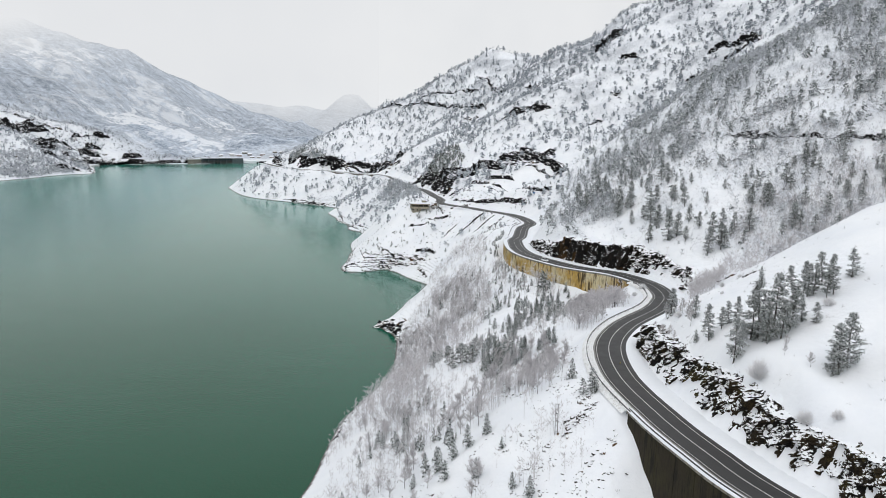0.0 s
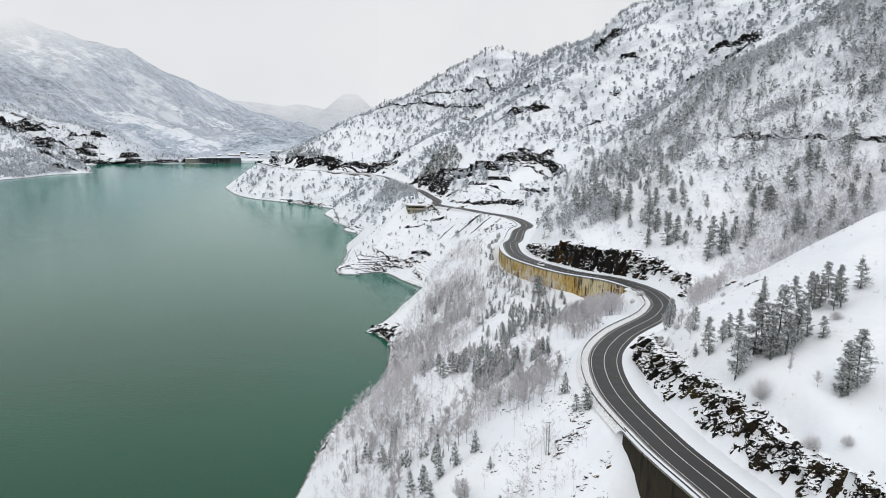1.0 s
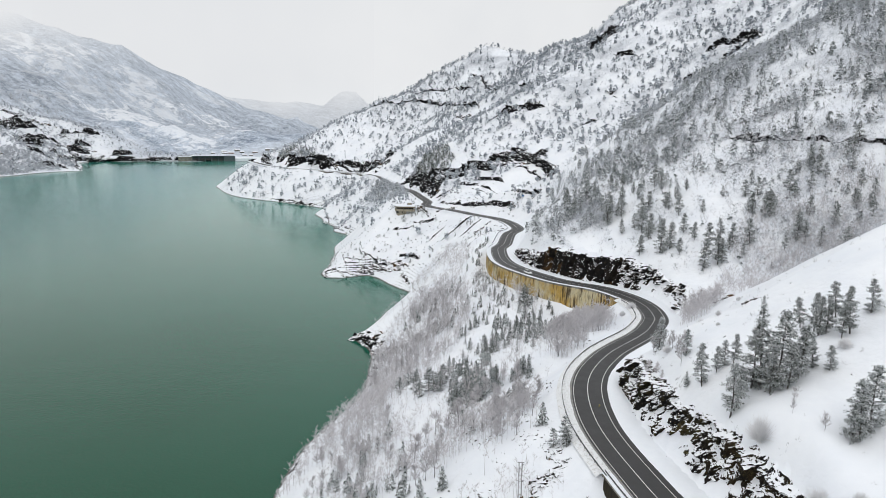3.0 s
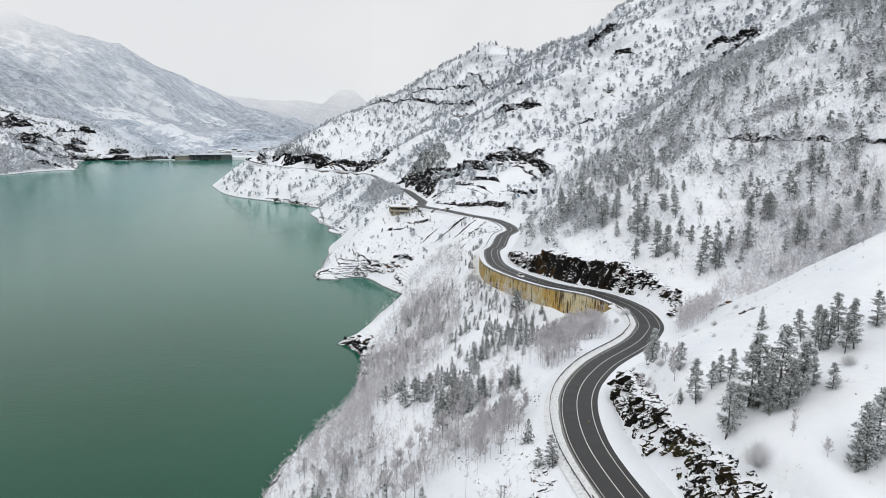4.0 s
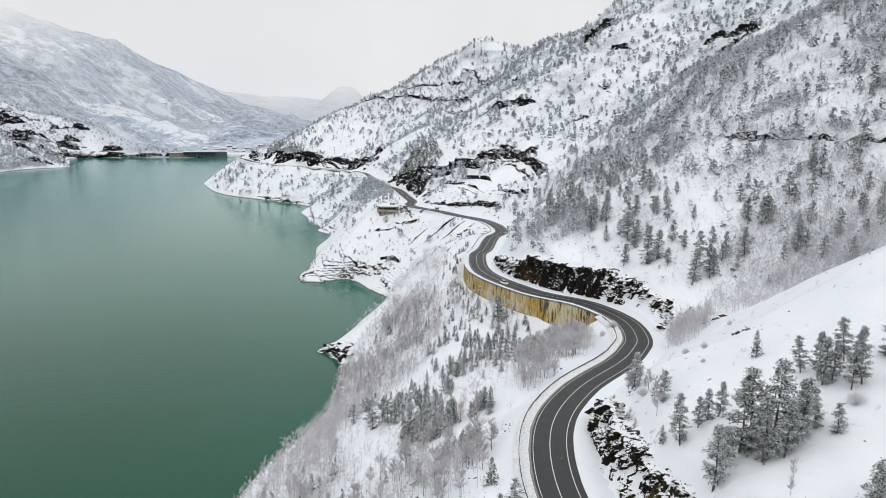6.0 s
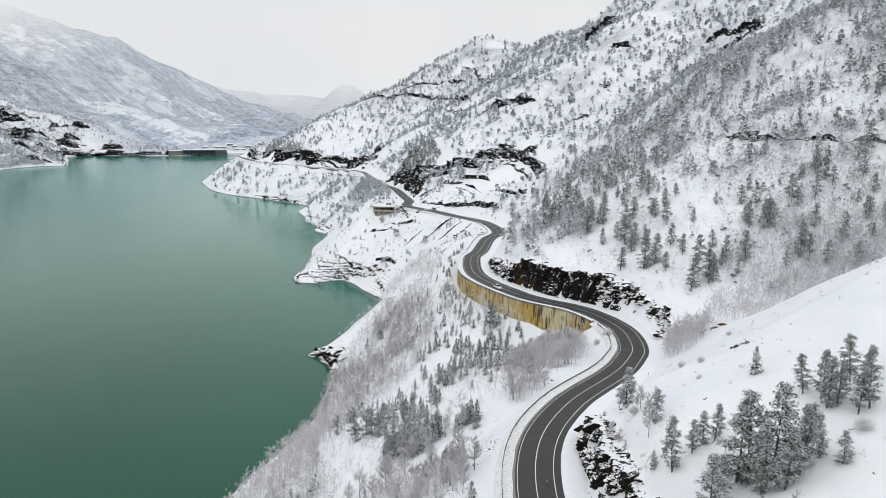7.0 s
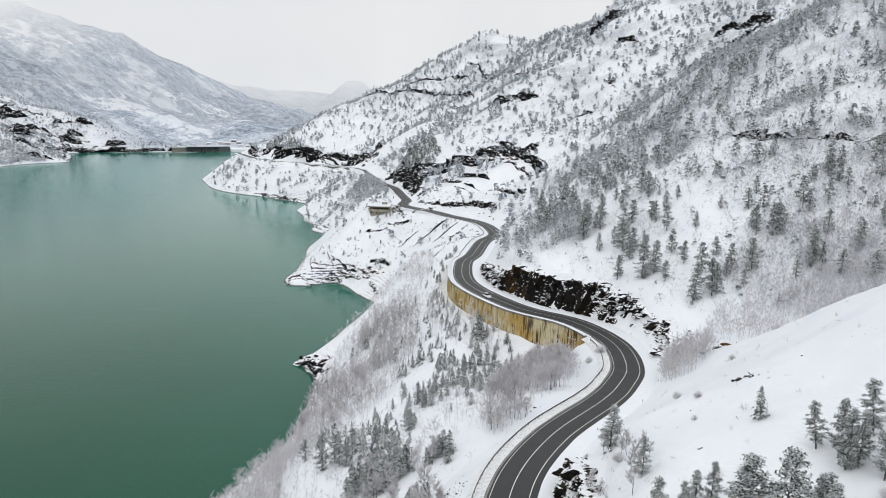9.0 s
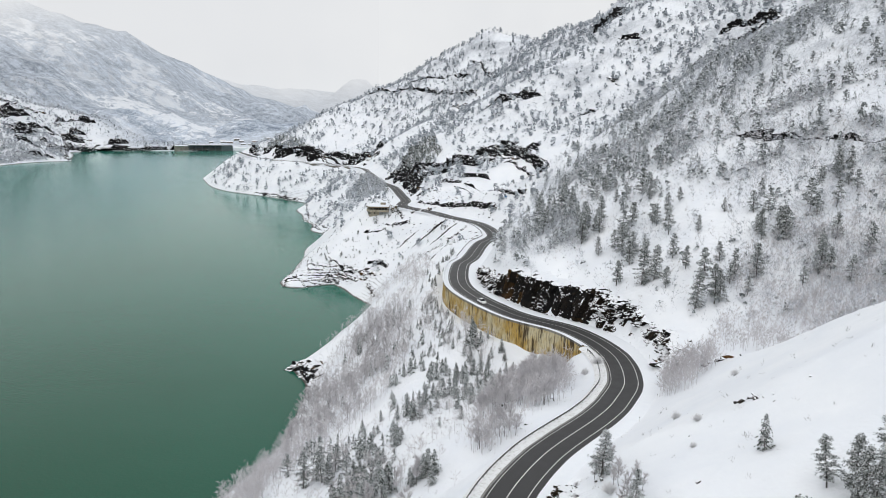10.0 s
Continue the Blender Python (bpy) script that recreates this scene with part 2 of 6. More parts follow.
MAT = {
    "ground": snow_ground(),
    "water": lake_water(),
    "asphalt": asphalt_wet(),
    "paint": road_paint(),
    "snow": plain_snow(),
    "grit": gritty_snow(),
    "gravel": simple("road_grit", (0.03, 0.028, 0.025, 1), (0.45, 0.44, 0.42, 1), 2.6, 0.9),
    "wall_ochre": stained_concrete("ochre_stained_concrete", (0.62, 0.55, 0.36, 1), (0.50, 0.33, 0.09, 1), (0.06, 0.04, 0.02, 1)),
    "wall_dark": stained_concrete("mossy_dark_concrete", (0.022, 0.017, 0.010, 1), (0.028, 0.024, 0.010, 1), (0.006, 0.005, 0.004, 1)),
    "concrete": stained_concrete("grey_concrete", (0.30, 0.29, 0.26, 1), (0.24, 0.22, 0.18, 1), (0.08, 0.075, 0.07, 1)),
    "rock": snowy("dark_rock", (0.010, 0.009, 0.009, 1), (0.050, 0.043, 0.036, 1), 0.68, 0.9, 0.8),
    "rock_rust": snowy("rusty_rock", (0.030, 0.018, 0.010, 1), (0.12, 0.060, 0.022, 1), 0.78, 0.9, 0.9),
    "crag": crag("cut_rock", 2.2, (0.012, 0.011, 0.010, 1), (0.046, 0.032, 0.015, 1), (0.090, 0.072, 0.024, 1), 0.53, 0.75, 1.6, 0.5),
    "crag_olive": crag("olive_cut_rock", 2.2, (0.022, 0.019, 0.010, 1), (0.070, 0.054, 0.018, 1), (0.115, 0.096, 0.030, 1), 0.60, 0.75, 1.5, 0.5),
    "crag_flank": crag("snowy_cut_rock", 1.6, (0.010, 0.009, 0.009, 1), (0.034, 0.024, 0.016, 1), (0.055, 0.036, 0.022, 1), 0.55, 0.8, 1.5),
    "crag_bare": crag("bare_cut_rock", 2.4, (0.009, 0.009, 0.009, 1), (0.022, 0.017, 0.013, 1), (0.040, 0.030, 0.020, 1), 0.60, 0.95, 1.5, 0.25),
    "crag_rust": crag("rust_streaked_rock", 2.4, (0.030, 0.019, 0.010, 1), (0.115, 0.062, 0.020, 1), (0.085, 0.052, 0.016, 1), 0.66, 0.95, 1.0, 0.3),
    "crag_far": crag("bluff_rock", 3.2, (0.010, 0.010, 0.012, 1), (0.020, 0.019, 0.020, 1), (0.036, 0.032, 0.029, 1), 0.53),
    "needles": snowy("snowy_needles", (0.014, 0.021, 0.016, 1), (0.085, 0.104, 0.088, 1), 0.43, 0.8, 1.6, (0.72, 0.75, 0.77, 1), each=0.40, soft=0.28),
    "needles_dark": snowy("dark_needles", (0.010, 0.016, 0.012, 1), (0.055, 0.072, 0.058, 1), 0.50, 0.8, 1.6, (0.74, 0.77, 0.79, 1), each=0.40, soft=0.26),
    # needles of the flank and far hills: frost plus distance haze mixed into the colour
    "needles_mid": snowy("snowy_hazy_needles_of_the_flank", (0.085, 0.098, 0.098, 1), (0.26, 0.28, 0.285, 1), 0.42, 0.7, 1.2, (0.72, 0.75, 0.78, 1), each=0.6, soft=0.34),
    "needles_frost_haze": snowy("frosted_hazy_needles", (0.14, 0.160, 0.182, 1), (0.35, 0.382, 0.42, 1), 0.56, 0.8, 0.8, (0.68, 0.72, 0.77, 1), each=0.4, soft=0.36),
    "bark": simple("pine_bark", (0.035, 0.031, 0.029, 1), (0.13, 0.122, 0.116, 1), 3.0, 0.9),
    "twig": simple("frosted_twigs", (0.36, 0.345, 0.356, 1), (0.76, 0.742, 0.762, 1), 0.30, 0.9),
    # distant twigs: frosted, with bluish haze also put into the colour
    "twig_haze": simple("frosted_hazy_scrub", (0.33, 0.350, 0.385, 1), (0.63, 0.655, 0.70, 1), 0.10, 0.9),
    "twig_white": simple("hoar_frost_twigs", (0.62, 0.62, 0.63, 1), (0.90, 0.90, 0.91, 1), 0.8, 0.9),
    "metal": simple("galvanised_steel", (0.045, 0.045, 0.046, 1), (0.12, 0.12, 0.12, 1), 2.0, 0.5, 0.6),
    "pole": simple("weathered_grey_pole", (0.20, 0.20, 0.20, 1), (0.40, 0.40, 0.41, 1), 1.5, 0.8),
    "timber": simple("weathered_timber", (0.10, 0.08, 0.05, 1), (0.24, 0.19, 0.12, 1), 1.5, 0.8),
    "plaster_rose": simple("rose_plaster", (0.28, 0.225, 0.205, 1), (0.38, 0.315, 0.29, 1), 0.3, 0.9),
    "sign_blue": simple("blue_sheet", (0.02, 0.12, 0.30, 1), (0.03, 0.15, 0.36, 1), 2.0, 0.4),
    "slate": simple("wet_blue_grey_concrete", (0.045, 0.058, 0.066, 1), (0.12, 0.142, 0.152, 1), 0.25, 0.8),
    "stone": simple("ochre_stone", (0.10, 0.085, 0.035, 1), (0.26, 0.22, 0.09, 1), 3.0, 0.85),
    "beige": stained_concrete("beige_concrete", (0.46, 0.43, 0.36, 1), (0.38, 0.34, 0.26, 1), (0.14, 0.12, 0.095, 1)),
    "void": simple("unlit_interior", (0.02, 0.02, 0.02, 1), (0.04, 0.04, 0.04, 1), 1.0, 0.9),
    "car_white": simple("white_car_paint", (0.75, 0.75, 0.76, 1), (0.80, 0.80, 0.81, 1), 1.0, 0.25, 0.0, 0.0),
    "car_glass": simple("dark_car_glass", (0.010, 0.012, 0.014, 1), (0.02, 0.022, 0.024, 1), 1.0, 0.08, 0.0, 0.0),
    "rubber": simple("rubber", (0.015, 0.015, 0.015, 1), (0.03, 0.03, 0.03, 1), 4.0, 0.8),
    "mesh_red": simple("red_plastic", (0.40, 0.03, 0.02, 1), (0.5, 0.05, 0.03, 1), 4.0, 0.4),
}


# ---------------------------------------------------------------- mesh tools
def mesh_of(name, verts, faces, mats, smooth=False, slots=None):
    """A mesh from arrays; mats: one material or a list; slots: a material index per face."""
    me = bpy.data.meshes.new(name)
    verts, faces = np.asarray(verts, np.float32), np.asarray(faces, np.int32)
    n, k = faces.shape
    me.vertices.add(len(verts))
    me.vertices.foreach_set("co", verts.ravel())
    me.loops.add(n * k)
    me.loops.foreach_set("vertex_index", faces.ravel())
    me.polygons.add(n)
    me.polygons.foreach_set("loop_start", np.arange(0, n * k, k, dtype=np.int32))
    me.polygons.foreach_set("loop_total", np.full(n, k, np.int32))
    if slots is not None:
        me.polygons.foreach_set("material_index", np.asarray(slots, np.int32))
    for m in (mats if isinstance(mats, (list, tuple)) else [mats]):
        me.materials.append(m)
    me.update(calc_edges=True)
    me.validate()
    me.polygons.foreach_set("use_smooth", np.full(len(me.polygons), smooth))
    return me


def part_of(name, me, parent, label="", m=None):
    ob = new(name, me)
    ob.parent = parent
    if m is not None:
        ob.matrix_basis = m
    return tagged(ob, label) if label else ob


def part(name, bm, mat, parent, label="", m=None):
    me = bpy.data.meshes.new(name)
    bm.to_mesh(me)
    bm.free()
    me.materials.append(mat)
    return part_of(name, me, parent, label, m)


def box(bm, lo, hi, bevel=0.0):
    """Adds a box from corner to corner, bevelled."""
    made = bmesh.ops.create_cube(bm, size=1.0)["verts"]
    for v in made:
        v.co = [lo[i] + (v.co[i] + 0.5) * (hi[i] - lo[i]) for i in range(3)]
    if bevel:
        edges = list({e for v in made for e in v.link_edges})
        bmesh.ops.bevel(bm, geom=edges, offset=bevel, segments=1, affect="EDGES")
    return bm


def thing(name, m, label, category, group="", kind=""):
    ob = new(name)
    ob.matrix_basis = m
    return tagged(ob, label, category, group, kind)


# ---------------------------------------------------------------- lie of the land
rng = np.random.default_rng(7)
LATTICE = rng.random((256, 256))


def vnoise(x, y):
    """Smooth noise in 0..1 on a unit lattice."""
    xi, yi = np.floor(x).astype(int), np.floor(y).astype(int)
    fx, fy = x - xi, y - yi
    fx, fy = fx * fx * fx * (fx * (fx * 6 - 15) + 10), fy * fy * fy * (fy * (fy * 6 - 15) + 10)
    a, b = LATTICE[xi & 255, yi & 255], LATTICE[(xi + 1) & 255, yi & 255]
    c, d = LATTICE[xi & 255, (yi + 1) & 255], LATTICE[(xi + 1) & 255, (yi + 1) & 255]
    return (a + (b - a) * fx) * (1 - fy) + (c + (d - c) * fx) * fy


def rough(x, y, size, octaves=5, gain=0.5):
    total, amp, top = 0.0, 1.0, 0.0
    for k in range(octaves):
        total, top = total + amp * vnoise(x / size + 17.3 * k, y / size + 9.1 * k), top + amp
        size, amp = size / 2.03, amp * gain
    return total / top * 2 - 1


# the road's middle line, from the near end to the far one: x, y, height
ROAD = [(76, 74, 60.2), (36, 104, 60.4), (4.8, 132.5, 60.4), (-6.9, 146.6, 60.3), (-17.8, 162.3, 60.2), (-31.1, 186.4, 59.9), (-38.7, 211.3, 59.8), (-39.1, 235.2, 59.6),
        (-34.6, 261, 58.9), (-33.5, 274, 58.6), (-34.8, 290.1, 58.1), (-43.2, 311.8, 57.3), (-59.8, 330.5, 56.5), (-84.0, 343.2, 55.6), (-114.9, 374.9, 54.1),
        (-134.3, 417.5, 52.6), (-138.8, 440.4, 52.0), (-150.4, 483, 50.9), (-155, 514, 50.4), (-179.8, 554.1, 49.5), (-211.4, 577.2, 48.8), (-230.6, 592.7, 48.4),
        (-266, 616, 47.7), (-280.5, 648.2, 47.2), (-301.8, 681.4, 46.6), (-341.6, 741.8, 45.6), (-376, 780, 45.0), (-430, 855, 44), (-490, 930, 43),
        (-590, 968, 42), (-690, 995, 42), (-790, 1080, 41)]
# the waterline of the near shore and its headlands
SHORE = [(-60, 60), (-105, 130), (-135, 207), (-147, 240), (-155, 268), (-159, 300), (-163, 322), (-171, 341), (-184, 369), (-195, 383), (-207, 393), (-211, 412),
         (-216, 440), (-222, 470), (-226, 509), (-247, 535), (-265, 555), (-287, 542), (-298, 525), (-316, 532), (-335, 576), (-352, 612), (-380, 668),
         (-391, 709), (-418, 722), (-437, 751), (-472, 786), (-509, 827), (-537, 900), (-589, 924), (-646, 928), (-700, 960), (-784, 1029), (-860, 1092)]
SHORE_FAR = [(-880, 1150), (-930, 1300), (-1030, 1480), (-1148, 1623), (-1215, 1573), (-1279, 1498), (-1324, 1464), (-1377, 1398), (-1442, 1377),
             (-1529, 1394), (-1420, 1290), (-1247, 1146), (-1268, 1094), (-1248, 1009), (-1240, 940), (-1250, 700), (-1240, 400), (-1200, 0)]
LAKE_BED = [(-260, 200), (-320, 420), (-500, 600), (-700, 800), (-900, 900), (-1100, 1150), (-1200, 1400), (-600, 200), (-900, 400), (-300, -100), (-1050, 700)]
SHALLOWS = [(-225, 398), (-194, 345), (-180, 310), (-240, 440), (-250, 480), (-262, 522), (-275, 522), (-318, 510), (-345, 556), (-375, 612), (-405, 660), (-455, 728),
            (-500, 790), (-560, 870), (-620, 905), (-700, 925), (-790, 990), (-880, 1050), (-915, 1120), (-940, 1220)]
# the slope between road and lake
BELOW = [(-44, 184.2, 58), (-35, 160.5, 53), (-20, 127.7, 44), (-99, 243.8, 35), (-110, 251.8, 31), (-90, 326.5, 44), (-68, 236.8, 48), (-76, 189.1, 37.5), (-113, 221.9, 18),
         (-101, 220.9, 27), (-86, 261.7, 42), (-110, 302.6, 33), (-97, 308.6, 41), (-70, 271.7, 49), (-53, 258.8, 57), (-118, 349.3, 42), (-66, 326.5, 48), (-140, 389.2, 40),
         (-284, 564.4, 15), (-241, 592.5, 31), (-263, 594.5, 34), (-184, 539.3, 40), (-293, 614.5, 40), (-160, 434.1, 40), (-180, 474.2, 38), (-230, 539.3, 14),
         (-601, 1033.9, 30), (-700, 1008.7, 20), (-480, 867.1, 25), (-330, 635.6, 25), (-286, 603, 36.5), (-270, 601, 36)]
# the hillside above the road, with the near spur
ABOVE = [(0, 161.5, 73), (14, 161.5, 75.5), (-5, 173.3, 70.5), (8, 175.3, 77), (12, 188.1, 83), (0, 204, 81), (-10, 218.9, 76), (-17, 188.1, 70), (-25, 215.9, 68),
         (-10, 286.6, 69), (10, 252.8, 90.5), (30, 258.8, 99), (85, 266.7, 118), (5, 313.5, 67), (40, 321.5, 84), (-15, 335.4, 76), (12, 338.4, 78), (-28, 359.7, 87),
         (-45, 375.9, 87), (-54, 361.6, 74), (-74, 454.1, 99), (-216, 640.9, 49), (-237, 646.2, 55), (-176, 635.6, 58), (-224, 695.8, 72)]
HIGH = [(-207, 694.8, 80), (-317, 759.8, 56), (-376, 808, 55), (40, 394, 123), (55, 564.4, 203), (-71, 539, 129), (0, 636, 168), (-80, 720, 136), (-120, 615, 106), (-271, 858, 135),
        (-210, 955, 200), (-455, 1280, 215), (-300, 1009, 145), (-89, 830, 160), (-510, 1050, 57), (-600, 1210, 140), (-640, 1139, 104), (-720, 1099, 58), (-550, 1288, 186),
        (-190, 994, 220), (-150, 1019, 246), (150, 494, 212), (200, 804, 320), (100, 148, 118), (150, -2, 110), (-917, 1315, 28), (-700, 1410, 140),
        (-400, 1400, 200), (0, 1310, 330), (-162, 742, 113), (-173, 850, 149), (-469, 1184, 146), (-538, 1281, 196), (-494, 1271, 206), (-424, 1284, 202), (-406, 1314, 201), (-349, 1217, 183), (-309, 1196, 190), (-277, 1181, 203), (-264, 1274, 244), (-230, 1300, 262),
        (-808, 1073, 16), (-799, 1089, 26), (-785, 1114, 37), (-783, 1141, 40), (-733, 1117, 58), (-705, 1123, 68), (-686, 1141, 90), (-665, 1173, 107), (-633, 1189, 122)]
# far sides of the valley
FAR = [(-1400, 1010, 42), (-1500, 1200, 62), (-1520, 800, 90), (-1680, 1330, 84), (-1700, 1450, 58), (-1600, 1430, 24), (-1850, 1700, 90), (-1750, 1600, 40), (-1560, 1800, 30), (-1400, 1900, 30),
       (-2450, 1500, 360), (-2400, 1850, 345), (-2300, 2230, 308), (-2320, 2490, 258), (-2280, 2780, 165), (-2250, 3060, 75), (-2150, 3250, 10),
       (-2000, 2400, 110), (-2126, 2620, 90), (-1150, 1800, 20), (-1900, 3300, 5), (-1500, 2330, 15), (-1400, 2600, 5), (-800, 2000, 110), (-3600, 2400, 600),
       (-3400, 3600, 230), (-2500, 600, 450), (-2500, -800, 450), (-1500, 4300, 60), (-300, 2500, 230),
       (-2352, 4066, 235), (-2410, 4033, 190), (-2522, 3963, 20), (-2266, 4114, 170), (-2180, 4161, 90)]


def curve_through(points, step=1.5):
    """A smooth line through points, at even steps."""
    p = np.array(points, float)
    p = np.vstack([2 * p[0] - p[1], p, 2 * p[-1] - p[-2]])
    s = np.linspace(0, 1, 60, endpoint=False)[:, None]
    out = [0.5 * (2 * b + (c - a) * s + (2 * a - 5 * b + 4 * c - d) * s ** 2 + (3 * b - a - 3 * c + d) * s ** 3)
           for a, b, c, d in zip(p[:-3], p[1:-2], p[2:-1], p[3:])]
    out = np.vstack(out + [p[-2:-1]])
    run = np.r_[0, np.cumsum(np.linalg.norm(np.diff(out, axis=0), axis=1))]
    at = np.arange(0, run[-1], step)
    return np.stack([np.interp(at, run, out[:, i]) for i in range(p.shape[1])], 1)


road = curve_through(ROAD)
way = np.gradient(road[:, :2], axis=0)
way /= np.linalg.norm(way, axis=1)[:, None]
side = np.stack([way[:, 1], -way[:, 0]], 1)          # to the hill
run = np.r_[0, np.cumsum(np.linalg.norm(np.diff(road[:, :2], axis=0), axis=1))]

ctrl = np.array([(x, y, 0.0) for x, y in SHORE + SHORE_FAR] + [(x, y, -35.0) for x, y in LAKE_BED] + [(x, y, -11.0) for x, y in SHALLOWS] + BELOW + ABOVE + HIGH + FAR
                + [tuple(r) for r in ROAD])
SIZE = 100.0


def kernel(a, b):
    d2 = ((a[:, None, :] - b[None, :, :]) ** 2).sum(2) / SIZE ** 2
    return np.sqrt(d2 + 0.02) * 1.0


_k = kernel(ctrl[:, :2], ctrl[:, :2])
_n = len(ctrl)
_p = np.c_[np.ones(_n), ctrl[:, :2] / SIZE]
_sys = np.block([[_k - np.eye(_n) * 0.002, _p], [_p.T, np.zeros((3, 3))]])
_sol = np.linalg.solve(_sys, np.r_[ctrl[:, 2], 0, 0, 0])


def base_height(x, y):
    q = np.stack([x, y], 1)
    return kernel(q, ctrl[:, :2]) @ _sol[:_n] + np.c_[np.ones(len(q)), q / SIZE] @ _sol[_n:]


def near_road(x, y):
    """Signed distance from the middle line (plus: to the hill), the line's height there and the way along it."""
    s, z, u = np.full(x.shape, 999.0), np.zeros(x.shape), np.zeros(x.shape)
    idx = np.where((x > -900) & (x < 140) & (y > 30) & (y < 1180))[0]
    for part_idx in np.array_split(idx, max(1, len(idx) // 20000)):
        q = np.stack([x[part_idx], y[part_idx]], 1)
        d2 = ((q ** 2).sum(1)[:, None] - 2 * q @ road[:, :2].T + (road[:, :2] ** 2).sum(1)[None])
        k = d2.argmin(1)
        off = q - road[k, :2]
        s[part_idx] = np.sqrt(d2.min(1).clip(0)) * np.sign((off * side[k]).sum(1))
        z[part_idx], u[part_idx] = road[k, 2], run[k]
    return s, z, u


def along(x, y):
    """How far along the road the place beside (x, y) lies."""
    return float(run[((road[:, :2] - (x, y)) ** 2).sum(1).argmin()])


WALL_A = (along(20, 115), along(-22, 165))            # dark wall
WALL_B = (along(-48, 316), along(-143, 437))          # ochre wall
CUT_A = (along(40, 98), along(-37, 222))              # near rock cutting
CUT_B = (along(-45, 312), along(-143, 440))           # far rock cutting
CUT_C = (along(-485, 925), along(-780, 1070))         # cutting on the far headland
CUT_D = (along(-292, 667), along(-372, 776))          # cutting past the pavilion


def inside(u, span, soft=12.0):
    return np.clip((u - span[0]) / soft + 0.5, 0, 1) * np.clip((span[1] - u) / soft + 0.5, 0, 1)


def ground_height(x, y):
    x, y = np.asarray(x, float).ravel(), np.asarray(y, float).ravel()
    z = np.concatenate([base_height(a, b) for a, b in zip(np.array_split(x, 1 + len(x) // 8000), np.array_split(y, 1 + len(x) // 8000))])
    land = np.clip(z / 25, 0, 1)
    away = np.clip((np.hypot(x, y) - 350) / 900, 0, 1)
    beyond = np.clip((np.hypot(x, y) - 1700) / 500, 0, 1)
    z = z + land * (rough(x, y, 22) * 1.6 + rough(x, y, 110, 5) * (2 + 26 * away) + away * (20 + 30 * beyond) * (1 - 2 * np.abs(rough(x + 900, y, 420, 5))))
    s, zr, u = near_road(x, y)
    by = np.abs(s) < 120
    wall = np.maximum(inside(u, WALL_A, 4), inside(u, WALL_B, 4))
    cut = np.maximum.reduce([inside(u, span) for span in (CUT_A, CUT_B, CUT_C, CUT_D)])
    verge = 7.5 + 2.0 * cut
    up = np.where(s > 0, np.clip(s - verge, 0, None) * (0.75 + 0.95 * cut), 0)
    edge = 6.6 - 4.4 * wall
    drop = np.clip(-s - edge, 0, None)
    down = np.where(s > 0, np.clip(s - verge, 0, None) * 0.6, drop * (0.8 + 5.2 * wall ** 3))
    foot = inside(u, WALL_B, 10) * np.clip((-s - 2.2) / 2.0, 0, 1) * 7.3
    z = np.where((s < 0) & by, np.minimum(z, zr - foot + 0.35 * np.clip(-s - 8, 0, None) + 60 * (1 - inside(u, WALL_B, 10))), z)
    steep_foot = np.clip((133.5 - u) * 0.8, 0, 17) * inside(u, (20, WALL_A[1]), 2) * np.clip((-s - 2.5) / 2.0, 0, 1)
    z = np.where((s < 0) & (s > -45) & (steep_foot > 0), np.minimum(z, zr - steep_foot), z)
    shelf = np.clip(z, zr - 0.25 - down, zr - 0.25 + up)
    near = np.clip((116 - np.abs(s)) / 45, 0, 1)
    return z + (shelf - z) * near


def graded(lo, hi, fine_lo, fine_hi, step, ratio):
    """Grid lines: even within the fine stretch, growing apart outside it."""
    core = np.arange(fine_lo, fine_hi + step / 2, step)
    left, right, d = [], [], step
    at = fine_lo
    while at > lo:
        d *= ratio
        at -= d
        left.append(at)
    at, d = fine_hi, step
    while at < hi:
        d *= ratio
        at += d
        right.append(at)
    return np.r_[left[::-1], core, right]


gx = graded(-4400, 1600, -220, 45, 1.7, 1.024)
gy = graded(-900, 4600, 125, 440, 1.9, 1.022)
GX, GY = np.meshgrid(gx, gy)
GZ = ground_height(GX, GY).reshape(GX.shape)
nx, ny = len(gx), len(gy)
cell = (np.arange(ny - 1)[:, None] * nx + np.arange(nx - 1)[None]).ravel()
quads = np.stack([cell, cell + 1, cell + 1 + nx, cell + nx], 1)
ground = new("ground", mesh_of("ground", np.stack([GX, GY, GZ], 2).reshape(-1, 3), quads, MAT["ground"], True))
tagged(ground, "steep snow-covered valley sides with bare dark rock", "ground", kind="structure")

wx, wy = np.meshgrid(np.linspace(-4400, 1600, 3), np.linspace(-900, 4600, 3))
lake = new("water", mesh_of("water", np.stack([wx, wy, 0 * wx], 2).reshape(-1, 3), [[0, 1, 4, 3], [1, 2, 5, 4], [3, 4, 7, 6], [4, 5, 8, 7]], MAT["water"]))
tagged(lake, "calm green reservoir water", "lake", kind="structure")


